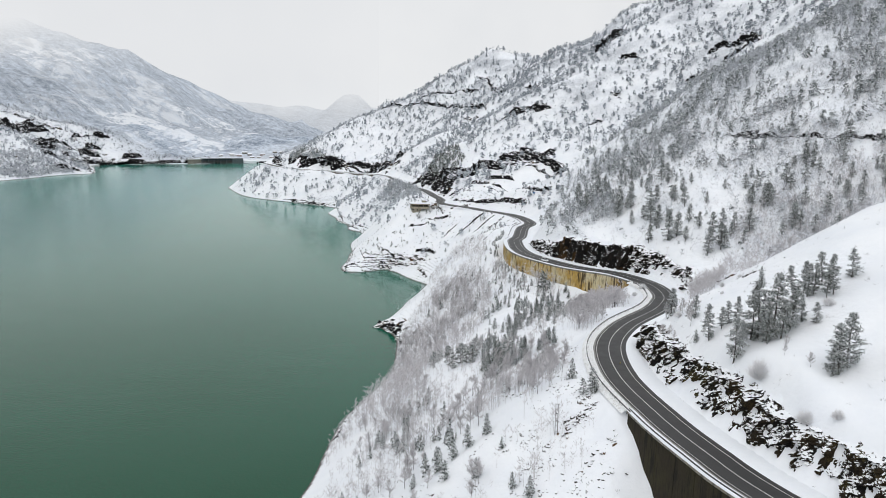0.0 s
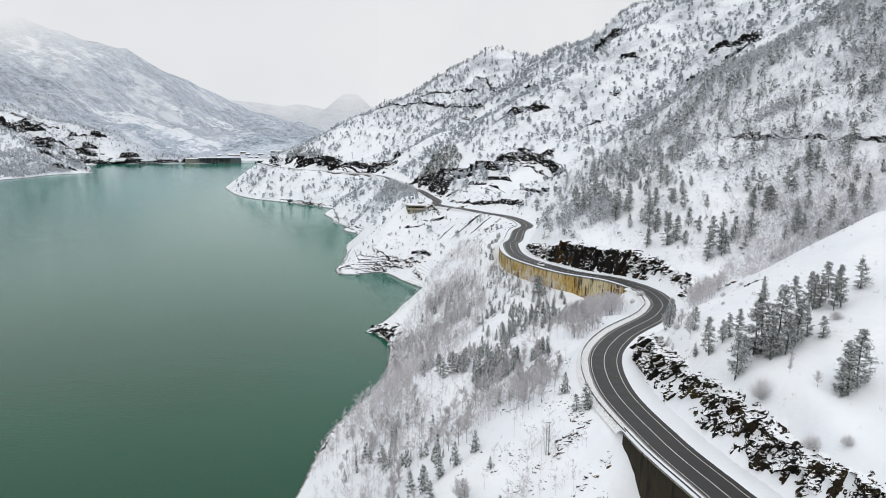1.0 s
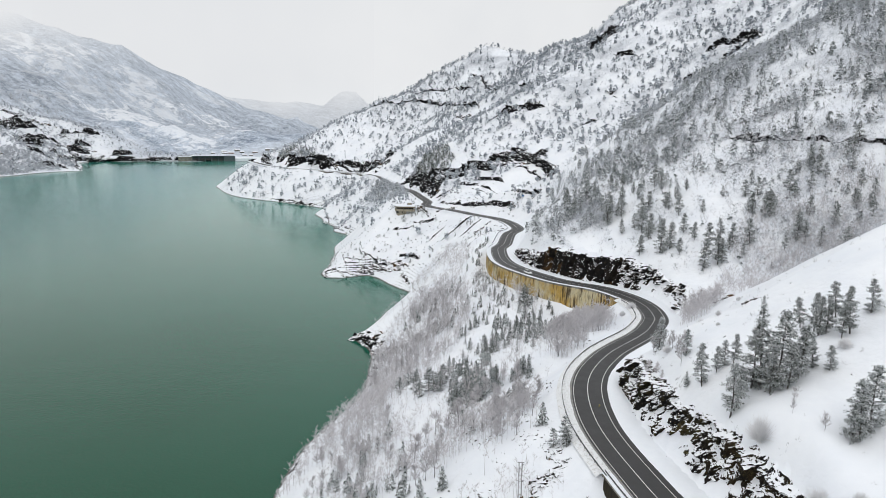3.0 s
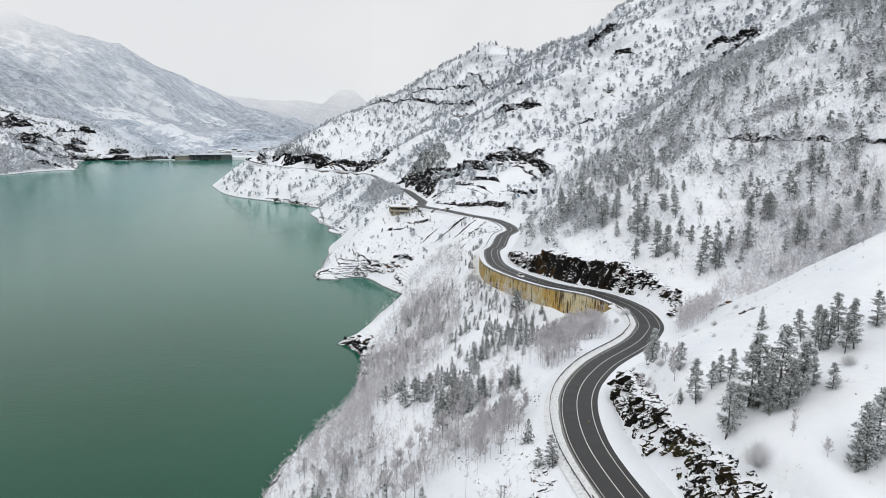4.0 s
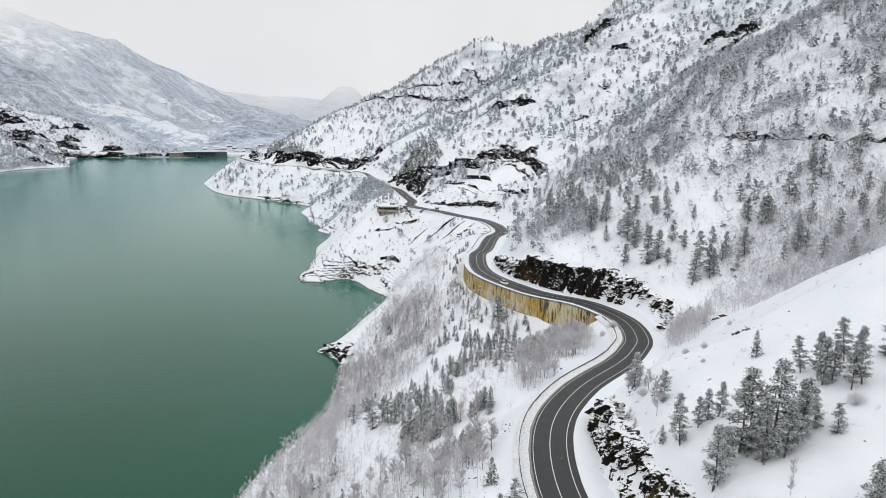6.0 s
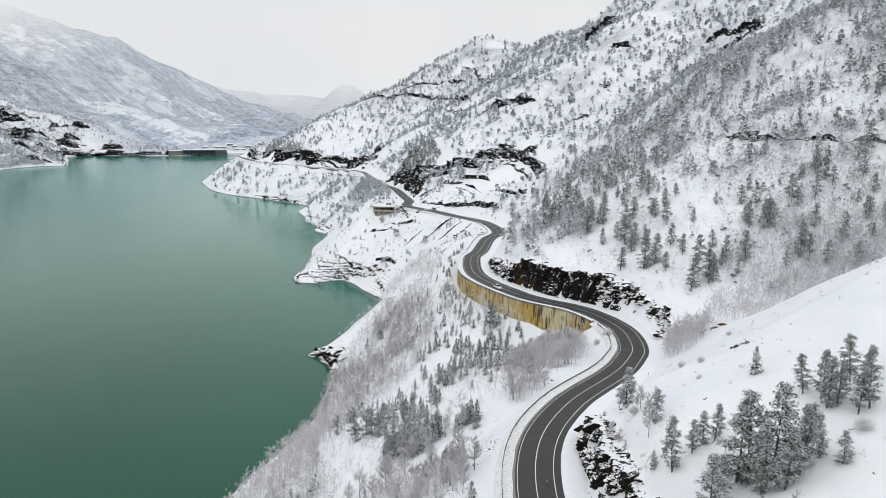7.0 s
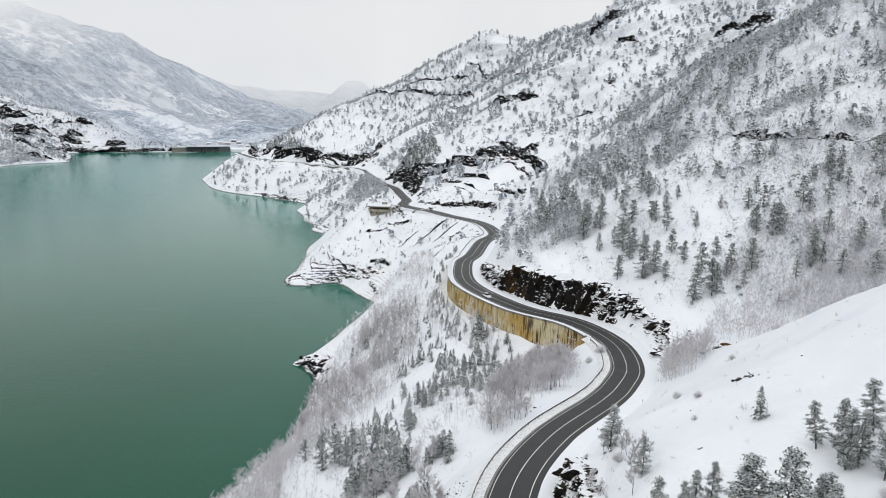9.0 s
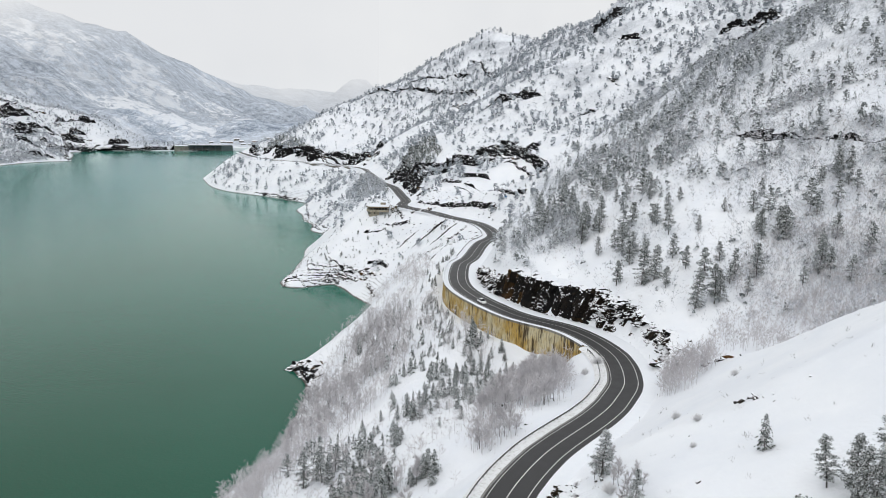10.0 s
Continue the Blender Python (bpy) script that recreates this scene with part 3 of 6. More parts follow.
# ---------------------------------------------------------------- road
def ribbon(profile, span=None, closed=False, wobble=0.0):
    """Sweeps a cross-section of (offset to the hill, height) along the road's line."""
    lo, hi = (0.0, run[-1]) if span is None else (max(0.0, span[0]), min(run[-1], span[1]))
    u = np.r_[lo, run[(run > lo + 0.2) & (run < hi - 0.2)], hi]
    mid = np.stack([np.interp(u, run, road[:, i]) for i in range(3)], 1)
    out = np.stack([np.interp(u, run, side[:, i]) for i in range(2)], 1)
    prof = np.array(profile, float)
    n = len(prof)
    off = np.repeat(prof[None, :, 0], len(u), 0)
    hgt = np.repeat(prof[None, :, 1], len(u), 0)
    if wobble:
        off = off + wobble * np.stack([rough(u, np.full(len(u), 3.7 + 7 * j), 9.0, 4) for j in range(n)], 1)
        hgt = hgt + 0.35 * wobble * np.stack([rough(u, np.full(len(u), 55.7 + 7 * j), 5.0, 4) for j in range(n)], 1)
    xy = mid[:, None, :2] + out[:, None] * off[..., None]
    v = np.concatenate([xy, (mid[:, None, 2] + hgt)[..., None]], 2).reshape(-1, 3)
    m = n if closed else n - 1
    f = [[a * n + j, a * n + (j + 1) % n, (a + 1) * n + (j + 1) % n, (a + 1) * n + j] for a in range(len(u) - 1) for j in range(m)]
    return v, np.array(f)[:, ::-1]


def sweep(name, profile, mat, parent, span=None, closed=False, wobble=0.0, label="", smooth=False):
    v, f = ribbon(profile, span, closed, wobble)
    return part_of(name, mesh_of(name, v, f, mat, smooth), parent, label)


road_base = new("road", mesh_of("road", *ribbon([(-4.1, -0.35), (-4.1, 0.0), (-2.5, 0.05), (0, 0.08), (3, 0.05), (4.7, 0.0), (4.7, -0.35)]), MAT["asphalt"]))
tagged(road_base, "wet dark asphalt mountain road curving round the hillside", "road", kind="structure")
sweep("edge_line", [(-3.31, 0.045), (-3.19, 0.047)], MAT["paint"], road_base, label="worn white edge line")
sweep("centre_line", [(-0.08, 0.092), (0.08, 0.092)], MAT["paint"], road_base, label="white centre line")
sweep("edge_line", [(3.17, 0.058), (3.33, 0.056)], MAT["paint"], road_base, label="white edge line")

# snow thrown aside by the plough, dirty on the lake side
sweep("grit_strip", [(-3.72, 0.035), (-3.95, 0.06), (-4.35, 0.05)], MAT["gravel"], road_base, wobble=0.16, label="dark road grit", span=(0, WALL_B[0]))
sweep("verge", [(-4.05, 0.03), (-4.3, 0.10), (-5.0, 0.15), (-5.7, 0.12), (-6.4, 0.02), (-7.2, -0.5)], MAT["grit"], road_base, wobble=0.05,
      label="dirty ploughed snow with grit", smooth=True, span=(WALL_A[1], WALL_B[0]))
sweep("verge", [(-4.05, 0.03), (-4.3, 0.10), (-5.2, 0.15), (-5.55, 0.12)], MAT["snow"], road_base, wobble=0.05, label="ploughed snow",
      smooth=True, span=(0, WALL_A[1]))
sweep("verge", [(-3.8, 0.03), (-4.3, 0.12), (-5.2, 0.25), (-5.6, 0.2)], MAT["snow"], road_base, wobble=0.07, label="ploughed snow",
      smooth=True, span=WALL_B)
sweep("verge", [(-3.8, 0.03), (-4.5, 0.12), (-5.6, 0.15), (-7.2, -0.4)], MAT["snow"], road_base, wobble=0.12, label="ploughed snow",
      smooth=True, span=(WALL_B[1], run[-1]))
sweep("verge", [(4.55, 0.02), (4.9, 0.10), (5.8, 0.26), (7.0, 0.22), (8.8, 0.10), (10.2, -0.4)], MAT["snow"], road_base, wobble=0.10,
      label="ploughed snow bank", smooth=True)


def wall_with_panels(name, span, offset, depth, mat, label, length, top=0.35):
    """A retaining wall of cast panels under the road's edge, with a parapet and snow on it."""
    wall = thing(name, Matrix.Identity(4), label, "retaining wall", kind="structure")
    sweep("core", [(offset + 1.0, top - 0.3), (offset + 0.22, top - 0.3), (offset + 0.22, -depth), (offset + 1.0, -depth)], mat, wall, span, closed=True)
    at = span[0]
    while at < span[1] - 0.5:
        a, b = at + 0.06, min(at + length, span[1]) - 0.06
        d = depth
        v, f = ribbon([(offset + 0.3, -0.25), (offset, -0.25), (offset - 0.03 * d, -d), (offset + 0.3, -d)], (a, b), True)
        n = 4
        caps = np.array([[3, 2, 1, 0], [len(v) - 4, len(v) - 3, len(v) - 2, len(v) - 1]])
        part_of("panel", mesh_of("panel", v, np.vstack([f, caps[:, ::-1]]), mat), wall)
        at += length
    sweep("parapet", [(offset + 0.45, -0.3), (offset + 0.45, top), (offset - 0.15, top), (offset - 0.15, -0.3)], MAT["concrete"], wall, span, closed=True,
          label="stained concrete parapet")
    sweep("snow_cap", [(offset + 0.55, top), (offset + 0.5, top + 0.18), (offset + 0.1, top + 0.34), (offset - 0.2, top + 0.2), (offset - 0.24, top - 0.02)],
          MAT["snow"], wall, span, wobble=0.12, label="snow lying on the parapet", smooth=True)
    return wall


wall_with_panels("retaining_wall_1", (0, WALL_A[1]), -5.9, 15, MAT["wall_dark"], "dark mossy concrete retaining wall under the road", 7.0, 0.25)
wall_with_panels("retaining_wall_2", WALL_B, -5.9, 9.5, MAT["wall_ochre"], "ochre water-stained concrete retaining wall under the road", 8.0, 0.45)


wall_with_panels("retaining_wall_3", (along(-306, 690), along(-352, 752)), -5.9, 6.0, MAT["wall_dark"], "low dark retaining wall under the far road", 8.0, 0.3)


wall_with_panels("retaining_wall_4", (along(-500, 938), along(-650, 985)), -5.9, 5.0, MAT["concrete"], "pale weathered retaining wall under the road on the headland", 10.0, 0.5)


def on_road(u, offset):
    """The place at a way along the road and an offset from its middle, and the road's bearing there in degrees."""
    k = min(int(np.searchsorted(run, u)), len(run) - 1)
    p = road[k, :2] + side[k] * offset
    return p[0], p[1], road[k, 2], math.degrees(math.atan2(way[k, 1], way[k, 0]))


def guard_rail(name, span, offset, label, gap=2.0):
    rail = thing(name, Matrix.Identity(4), label, "guard rail", kind="structure")
    w = [(0.0, 0.42), (-0.06, 0.47), (-0.06, 0.53), (0.0, 0.58), (-0.06, 0.63), (-0.06, 0.69), (0.0, 0.74), (0.02, 0.74), (0.02, 0.42)]
    sweep("beam", [(offset + a, b) for a, b in w], MAT["metal"], rail, span, closed=True)
    bm = box(bmesh.new(), (-0.05, -0.16, -0.6), (0.05, -0.04, 0.78), 0.01)
    me = bpy.data.meshes.new("post")
    bm.to_mesh(me)
    bm.free()
    me.materials.append(MAT["metal"])
    for u in np.arange(span[0], span[1], gap):
        x, y, z, a = on_road(u, offset - 0.1)
        part_of("post", me, rail, m=pose(x, y, z, 0, 0, a))
    return rail


guard_rail("guard_rail_1", (WALL_A[1] - 2, WALL_B[0] - 4), -5.95, "grey steel guard rail on posts in snow")
guard_rail("guard_rail_2", (0, WALL_A[1]), -5.45, "rusty steel guard rail along the wall", 4.0)
guard_rail("guard_rail_3", (WALL_B[1], along(-262, 620)), -6.4, "grey steel guard rail along the far road", 4.0)


# ---------------------------------------------------------------- rock
def rock_meshes(count, mat, stem, squash=0.8):
    """Angular blocks: hulls of a few random points."""
    out = []
    for k in range(count):
        r = random.Random(k * 7 + len(stem))
        bm = bmesh.new()
        for _ in range(13):
            d = Vector([r.gauss(0, 1) for _ in range(3)]).normalized()
            bm.verts.new((d.x * r.uniform(0.75, 1.1), d.y * r.uniform(0.6, 1.0), d.z * squash * r.uniform(0.75, 1.1)))
        bmesh.ops.convex_hull(bm, input=bm.verts)
        loose = [v for v in bm.verts if not v.link_faces]
        bmesh.ops.delete(bm, geom=loose, context="VERTS")
        bmesh.ops.triangulate(bm, faces=bm.faces[:])
        me = bpy.data.meshes.new(stem)
        bm.to_mesh(me)
        bm.free()
        me.materials.append(mat)
        out.append(me)
    return out


ROCKS = rock_meshes(9, MAT["rock"], "rock") + rock_meshes(4, MAT["rock_rust"], "rusty_rock")


def cells(u, v, seed):
    """Random blocks of a broken face: for each place a number for its block, and the place within it."""
    r = np.random.default_rng(seed)
    jit, val = r.random((64, 64, 2)), r.random((64, 64, 3))
    iu, iv = np.floor(u).astype(int), np.floor(v).astype(int)
    best = np.full(u.shape, 9.0)
    num, du, dv = np.zeros(u.shape + (3,)), np.zeros(u.shape), np.zeros(u.shape)
    for a in (-1, 0, 1):
        for b in (-1, 0, 1):
            j = jit[(iu + a) & 63, (iv + b) & 63]
            x, y = u - (iu + a + j[..., 0]), v - (iv + b + j[..., 1])
            d = x * x + y * y
            m = d < best
            best = np.where(m, d, best)
            num = np.where(m[..., None], val[(iu + a) & 63, (iv + b) & 63], num)
            du, dv = np.where(m, x, du), np.where(m, y, dv)
    return num, du, dv


def rock_cutting(name, span, inner, width, bold, block, label, seed, grid, loose, loose_size, shares, skin="crag"):
    """A blasted rock face beside the road: a broken sheet of blocks with fallen rocks before it."""
    r = random.Random(seed)
    cutting = thing(name, Matrix.Identity(4), label, "rock cutting", kind="structure")
    u = np.arange(span[0], span[1], grid)
    w = np.arange(0, width, grid)
    U, W = np.meshgrid(u, w, indexing="ij")
    mid = np.stack([np.interp(U, run, road[:, i]) for i in range(2)], 2)
    out = np.stack([np.interp(U, run, side[:, i]) for i in range(2)], 2)
    base = mid + out * (inner + W + 1.2 * rough(U.ravel(), U.ravel() * 0 + 5, 14, 3).reshape(U.shape))[..., None]
    z = ground_height(base[..., 0], base[..., 1]).reshape(U.shape)
    push = np.zeros(U.shape)
    for k, (size, amp) in enumerate(((block, 1.0), (block * 0.42, 0.30), (block * 0.18, 0.09))):
        n, du, dv = cells((U + 0.15 * W) / size, W / size * 1.1, seed + k)
        push += bold * amp * (n[..., 0] - 0.35 + (n[..., 1] - 0.5) * du * 1.5 + (n[..., 2] - 0.75) * dv * 1.8)
    wide = width * (0.80 + 0.25 * rough(U.ravel(), U.ravel() * 0 + 3 * seed, 7, 3).reshape(U.shape))
    edge = np.minimum.reduce([W / 1.6, (wide - grid - W) / 1.4, (U - span[0]) / 4, (span[1] - U) / 4])
    edge = np.clip(edge, 0, 1)
    gaps = np.clip(rough(U.ravel(), W.ravel() + 40 * seed, 5.0, 5, 0.65).reshape(U.shape) * 3.2 + shares, 0, 1)
    lift = push * edge * gaps + 0.25 - 1.6 * (1 - edge * gaps)
    v = np.concatenate([base - out * (0.72 * lift)[..., None], (z + 0.75 * lift)[..., None]], 2).reshape(-1, 3)
    m, n = U.shape
    c = (np.arange(m - 1)[:, None] * n + np.arange(n - 1)[None]).ravel()
    f = np.stack([c, c + n, c + n + 1, c + 1], 1)
    hue = rough(U.ravel() + 11, W.ravel() + 3, 13, 3).reshape(U.shape)[:-1, :-1].ravel()
    part_of("rock_face", mesh_of("rock_face", v, f[:, ::-1], [MAT[skin], MAT[skin] if skin == "crag_far" else MAT["rock_rust"]], False, (hue > 0.46).astype(int)), cutting)
    spots = []
    for _ in range(loose):
        x, y, _, a = on_road(r.uniform(*span), inner + r.uniform(-0.6, width * 0.9))
        spots.append((x, y, a))
    zs = ground_height([s[0] for s in spots], [s[1] for s in spots])
    for (x, y, a), zz in zip(spots, zs):
        s = loose_size * r.uniform(0.3, 1.2)
        ob = part_of("rock", r.choice(ROCKS), cutting, m=pose(x, y, zz + s * r.uniform(-0.2, 0.3), r.uniform(-30, 30), r.uniform(-30, 30), r.uniform(0, 360)))
        ob.scale = (s * r.uniform(0.9, 1.5), s * r.uniform(0.7, 1.1), s * r.uniform(0.6, 1.0))
    return cutting


def rock_face(name, tops, lean, block, tall, bold, grid, seed, label, skin, stain, stained, loose, loose_size, core=None):
    """A blasted rock face beside the road: tilted blocks in steps from the foot to an uneven brow, a snowy shelf behind it.
    tops: rows of way along the road, height and distance of the foot from the road's middle; lean: metres back for each metre up; tall: height of a block over its width."""
    r = random.Random(seed)
    cutting = thing(name, Matrix.Identity(4), label, "rock cutting", kind="structure")
    ways, highs, feet = zip(*tops)
    span = ways[0], ways[-1]
    u = np.arange(span[0], span[1], grid)
    one = np.ones(len(u))
    h = np.interp(u, ways, highs) * (1 + 0.30 * rough(u, one * seed, 7, 5, 0.6)) + 0.2
    mid = np.stack([np.interp(u, run, road[:, i]) for i in range(3)], 1)
    out = np.stack([np.interp(u, run, side[:, i]) for i in range(2)], 1)
    rows, shelf = int(max(highs) * 1.15 / grid), max(6, int(5 / grid))
    v = np.r_[np.linspace(-0.08, 1, rows), np.ones(shelf)][None]
    w = np.r_[np.zeros(rows), np.linspace(0, 1, shelf + 1)[1:]][None]
    back = h * 0.55 + 3.0
    bare = np.zeros(len(u)) if core is None else 1 - inside(u + 5 * rough(u, one * 7, 11, 3), core, 5)
    lean = (lean * (1 + 0.8 * bare))[:, None]
    s0 = (np.interp(u, ways, feet) + 1.1 * rough(u, one * (seed + 31), 13, 4) + 0.6 * rough(u, one * (seed + 71), 3.5, 3))[:, None]
    off = s0 + lean * (h[:, None] * v) + back[:, None] * w
    far = mid[:, :2] + out * off[:, -1:]
    zb = ground_height(far[:, 0], far[:, 1]) - 0.7
    face = mid[:, 2:] + h[:, None] * v
    Z = face + (zb - mid[:, 2] - h)[:, None] * w ** 1.3
    U, up = np.repeat(u[:, None], v.shape[1], 1), h[:, None] * v + 1.6 * back[:, None] * w
    push = np.zeros(U.shape)
    for k, (size, amp) in enumerate(((block, 1.0), (block * 0.45, 0.36), (block * 0.2, 0.10))):
        n, du, dv = cells((U + 0.06 * up) / size, up / (size * tall), seed + k)
        n2, du2, dv2 = cells((U + 0.15 * up) / (size * 0.6), up / (size * 0.6), seed + k + 20)
        loose_part = (bare > 0.5)[:, None]
        n, du, dv = np.where(loose_part[..., None], n2, n), np.where(loose_part, du2, du), np.where(loose_part, dv2, dv)
        push += bold * amp * (n[..., 0] - 0.45 + (n[..., 1] - 0.5) * du * 1.3 + (n[..., 2] - 0.85) * dv * 1.1)
    push *= np.clip((v + 0.08) * 6, 0.15, 1) * np.clip(1.1 - 3.0 * w, 0, 1) * np.clip(h / 2.5, 0, 1)[:, None]
    xy = mid[:, None, :2] + out[:, None] * (off - push)[..., None]
    V = np.concatenate([xy, (Z + 0.22 * push)[..., None]], 2).reshape(-1, 3)
    m, n = U.shape
    c = (np.arange(m - 1)[:, None] * n + np.arange(n - 1)[None]).ravel()
    f = np.stack([c, c + n, c + n + 1, c + 1], 1)
    hue = rough(U.ravel() + 11 * seed, 0.45 * up.ravel() + 3, 9, 3).reshape(U.shape)[:-1, :-1].ravel()
    part_of("face", mesh_of("face", V, f, [MAT[skin], MAT[stain], MAT["crag_flank"], MAT["snow"]], False,
            np.where(np.tile(w[0, :-1], m - 1) > 0.3, 3, np.where((hue > stained) & (np.repeat(bare[:-1], n - 1) < 0.5), 1, np.where(np.repeat(bare[:-1], n - 1) > 0.5, 2, 0)))), cutting)
    for _ in range(loose):
        x, y, z, a = on_road(k_way := r.uniform(span[0] + 4, span[1] - 4), float(np.interp(k_way, ways, feet)) - abs(r.gauss(0, 0.7)))
        k = loose_size * r.uniform(0.3, 1.2)
        ob = part_of("rock", r.choice(ROCKS), cutting, m=pose(x, y, z + k * r.uniform(-0.1, 0.3), r.uniform(-30, 30), r.uniform(-30, 30), r.uniform(0, 360)))
        ob.scale = (k * r.uniform(0.9, 1.5), k * r.uniform(0.7, 1.1), k * r.uniform(0.6, 1.0))
    return cutting


rock_face("rock_cutting_1", [(40, 7, 9.5), (70, 7.5, 10), (100, 7.0, 10.4), (120, 8.0, 10.6), (140, 7.4, 10.4), (160, 7.0, 9.8), (176, 7.0, 8.6), (187, 5.5, 8.0), (195, 0.5, 8.0)],
          0.34, 3.0, 0.8, 1.5, 0.2, 3,
          "black and olive broken rock face with snow on its ledges", "crag", "crag_olive", 0.42, 60, 0.45)
rock_face("rock_cutting_2", [(268, 1.0, 11.0), (274, 5.0, 10.8), (281, 7.0, 10.6), (288, 6.2, 10.4), (298, 8.0, 10.2), (309, 8.5, 9.8), (314, 10.5, 9.4), (324, 9.0, 9.2), (334, 10.5, 9.4), (345, 11, 9.4), (357, 9.5, 9), (366, 6, 9), (380, 4.8, 9),
                             (396, 4, 9), (412, 2.5, 9), (426, 0.5, 9)],
          0.22, 3.8, 2.6, 2.0, 0.3, 5, "steep black rock face streaked with rust and snow", "crag_bare", "crag_rust", 0.30, 40, 0.8, (312, 366))
rock_cutting("rock_cutting_3", CUT_C, 7.5, 19, 5.0, 6.5, "black rock cutting over the road on the far headland", 7, 1.1, 30, 2.4, 1.1, "crag_far")
rock_cutting("rock_cutting_4", CUT_D, 7.5, 17, 4.0, 5.0, "dark craggy bluff over the far road", 9, 0.9, 40, 2.4, 1.0, "crag_far")


def bluff(points, height, block, grid, seed, label="black rock bluff with snow on its steps"):
    """A broken rock step across the slope along a line, its face downhill and its top level with the slope behind."""
    line = curve_through(points, grid)
    n = len(line)
    d = np.arange(n) * grid
    x, y = line[:, 0], line[:, 1]
    x, y = x + 0.6 * block * rough(d, d * 0 + seed, 3 * block, 3), y + 0.6 * block * rough(d, d * 0 + seed + 50, 3 * block, 3)
    g = np.stack([ground_height(x + 5, y) - ground_height(x - 5, y), ground_height(x, y + 5) - ground_height(x, y - 5)], 1) / 10
    soft = np.ones(15) / 15
    g = np.stack([np.convolve(np.pad(g[:, i], 7, "edge"), soft, "valid") for i in (0, 1)], 1)
    slope = np.linalg.norm(g, axis=1)
    up = g / np.maximum(slope, 1e-3)[:, None]
    slope = np.clip(slope, 0.35, 1.0)
    ends = np.clip(np.minimum(d, d[-1] - d) / (1.5 * height), 0, 1) ** 0.5
    h = height * np.clip((0.62 if height > 2.5 else 0.3) + 1.5 * rough(d, d * 0 + 9 + seed, 4.5 * block, 4, 0.6), -0.1, 1.15) * ends
    nf, nt = max(4, int(height / grid)), max(4, int(height / grid))
    t = np.r_[np.linspace(0, 1, nf), 1 + np.linspace(0, 1, nt + 1)[1:]]
    face, top = np.clip(t, 0, 1)[None], np.clip(t - 1, 0, 1)[None]
    back = np.clip(h, 0.4, None) * (1 / slope - 0.3) + 1.5
    b = 0.3 * h[:, None] * face + back[:, None] * top
    X, Y = x[:, None] + up[:, :1] * b, y[:, None] + up[:, 1:] * b
    G = ground_height(X, Y).reshape(X.shape)
    foot = G[:, :1]
    Z = np.where(t[None] <= 1, foot - 0.8 + (h[:, None] + 0.8) * face, np.maximum(foot + h[:, None] * (1 - 0.12 * top), G + 0.15) - 1.4 * top ** 4)
    push = np.zeros(X.shape)
    D = np.repeat(d[:, None], len(t), 1)
    for k, (size, amp) in enumerate(((block, 0.5), (block * 0.45, 0.24), (block * 0.2, 0.1))):
        c, du, dv = cells((D + 0.3 * Z) / size, (b + Z) / size * 1.4, seed + k)
        push += block * amp * (c[..., 0] - 0.4 + (c[..., 1] - 0.5) * du * 1.5 + (c[..., 2] - 0.7) * dv * 1.6)
    push *= np.clip(h[:, None] / height * 1.6, 0, 1) * np.clip(np.minimum(t, 2 - t) * 3, 0, 1)[None]
    V = np.stack([X - up[:, :1] * push * 0.8, Y - up[:, 1:] * push * 0.8, Z + 0.5 * push], 2).reshape(-1, 3)
    m = len(t)
    c = (np.arange(n - 1)[:, None] * m + np.arange(m - 1)[None]).ravel()
    f = np.stack([c, c + 1, c + m + 1, c + m], 1)
    ob = new("rock_bluff", mesh_of("rock_bluff", V, f if np.cross(up[0], line[1] - line[0]) < 0 else f[:, ::-1], MAT["crag_far"]))
    return tagged(ob, label, "rock bluff", "rock bluffs on the hillside")


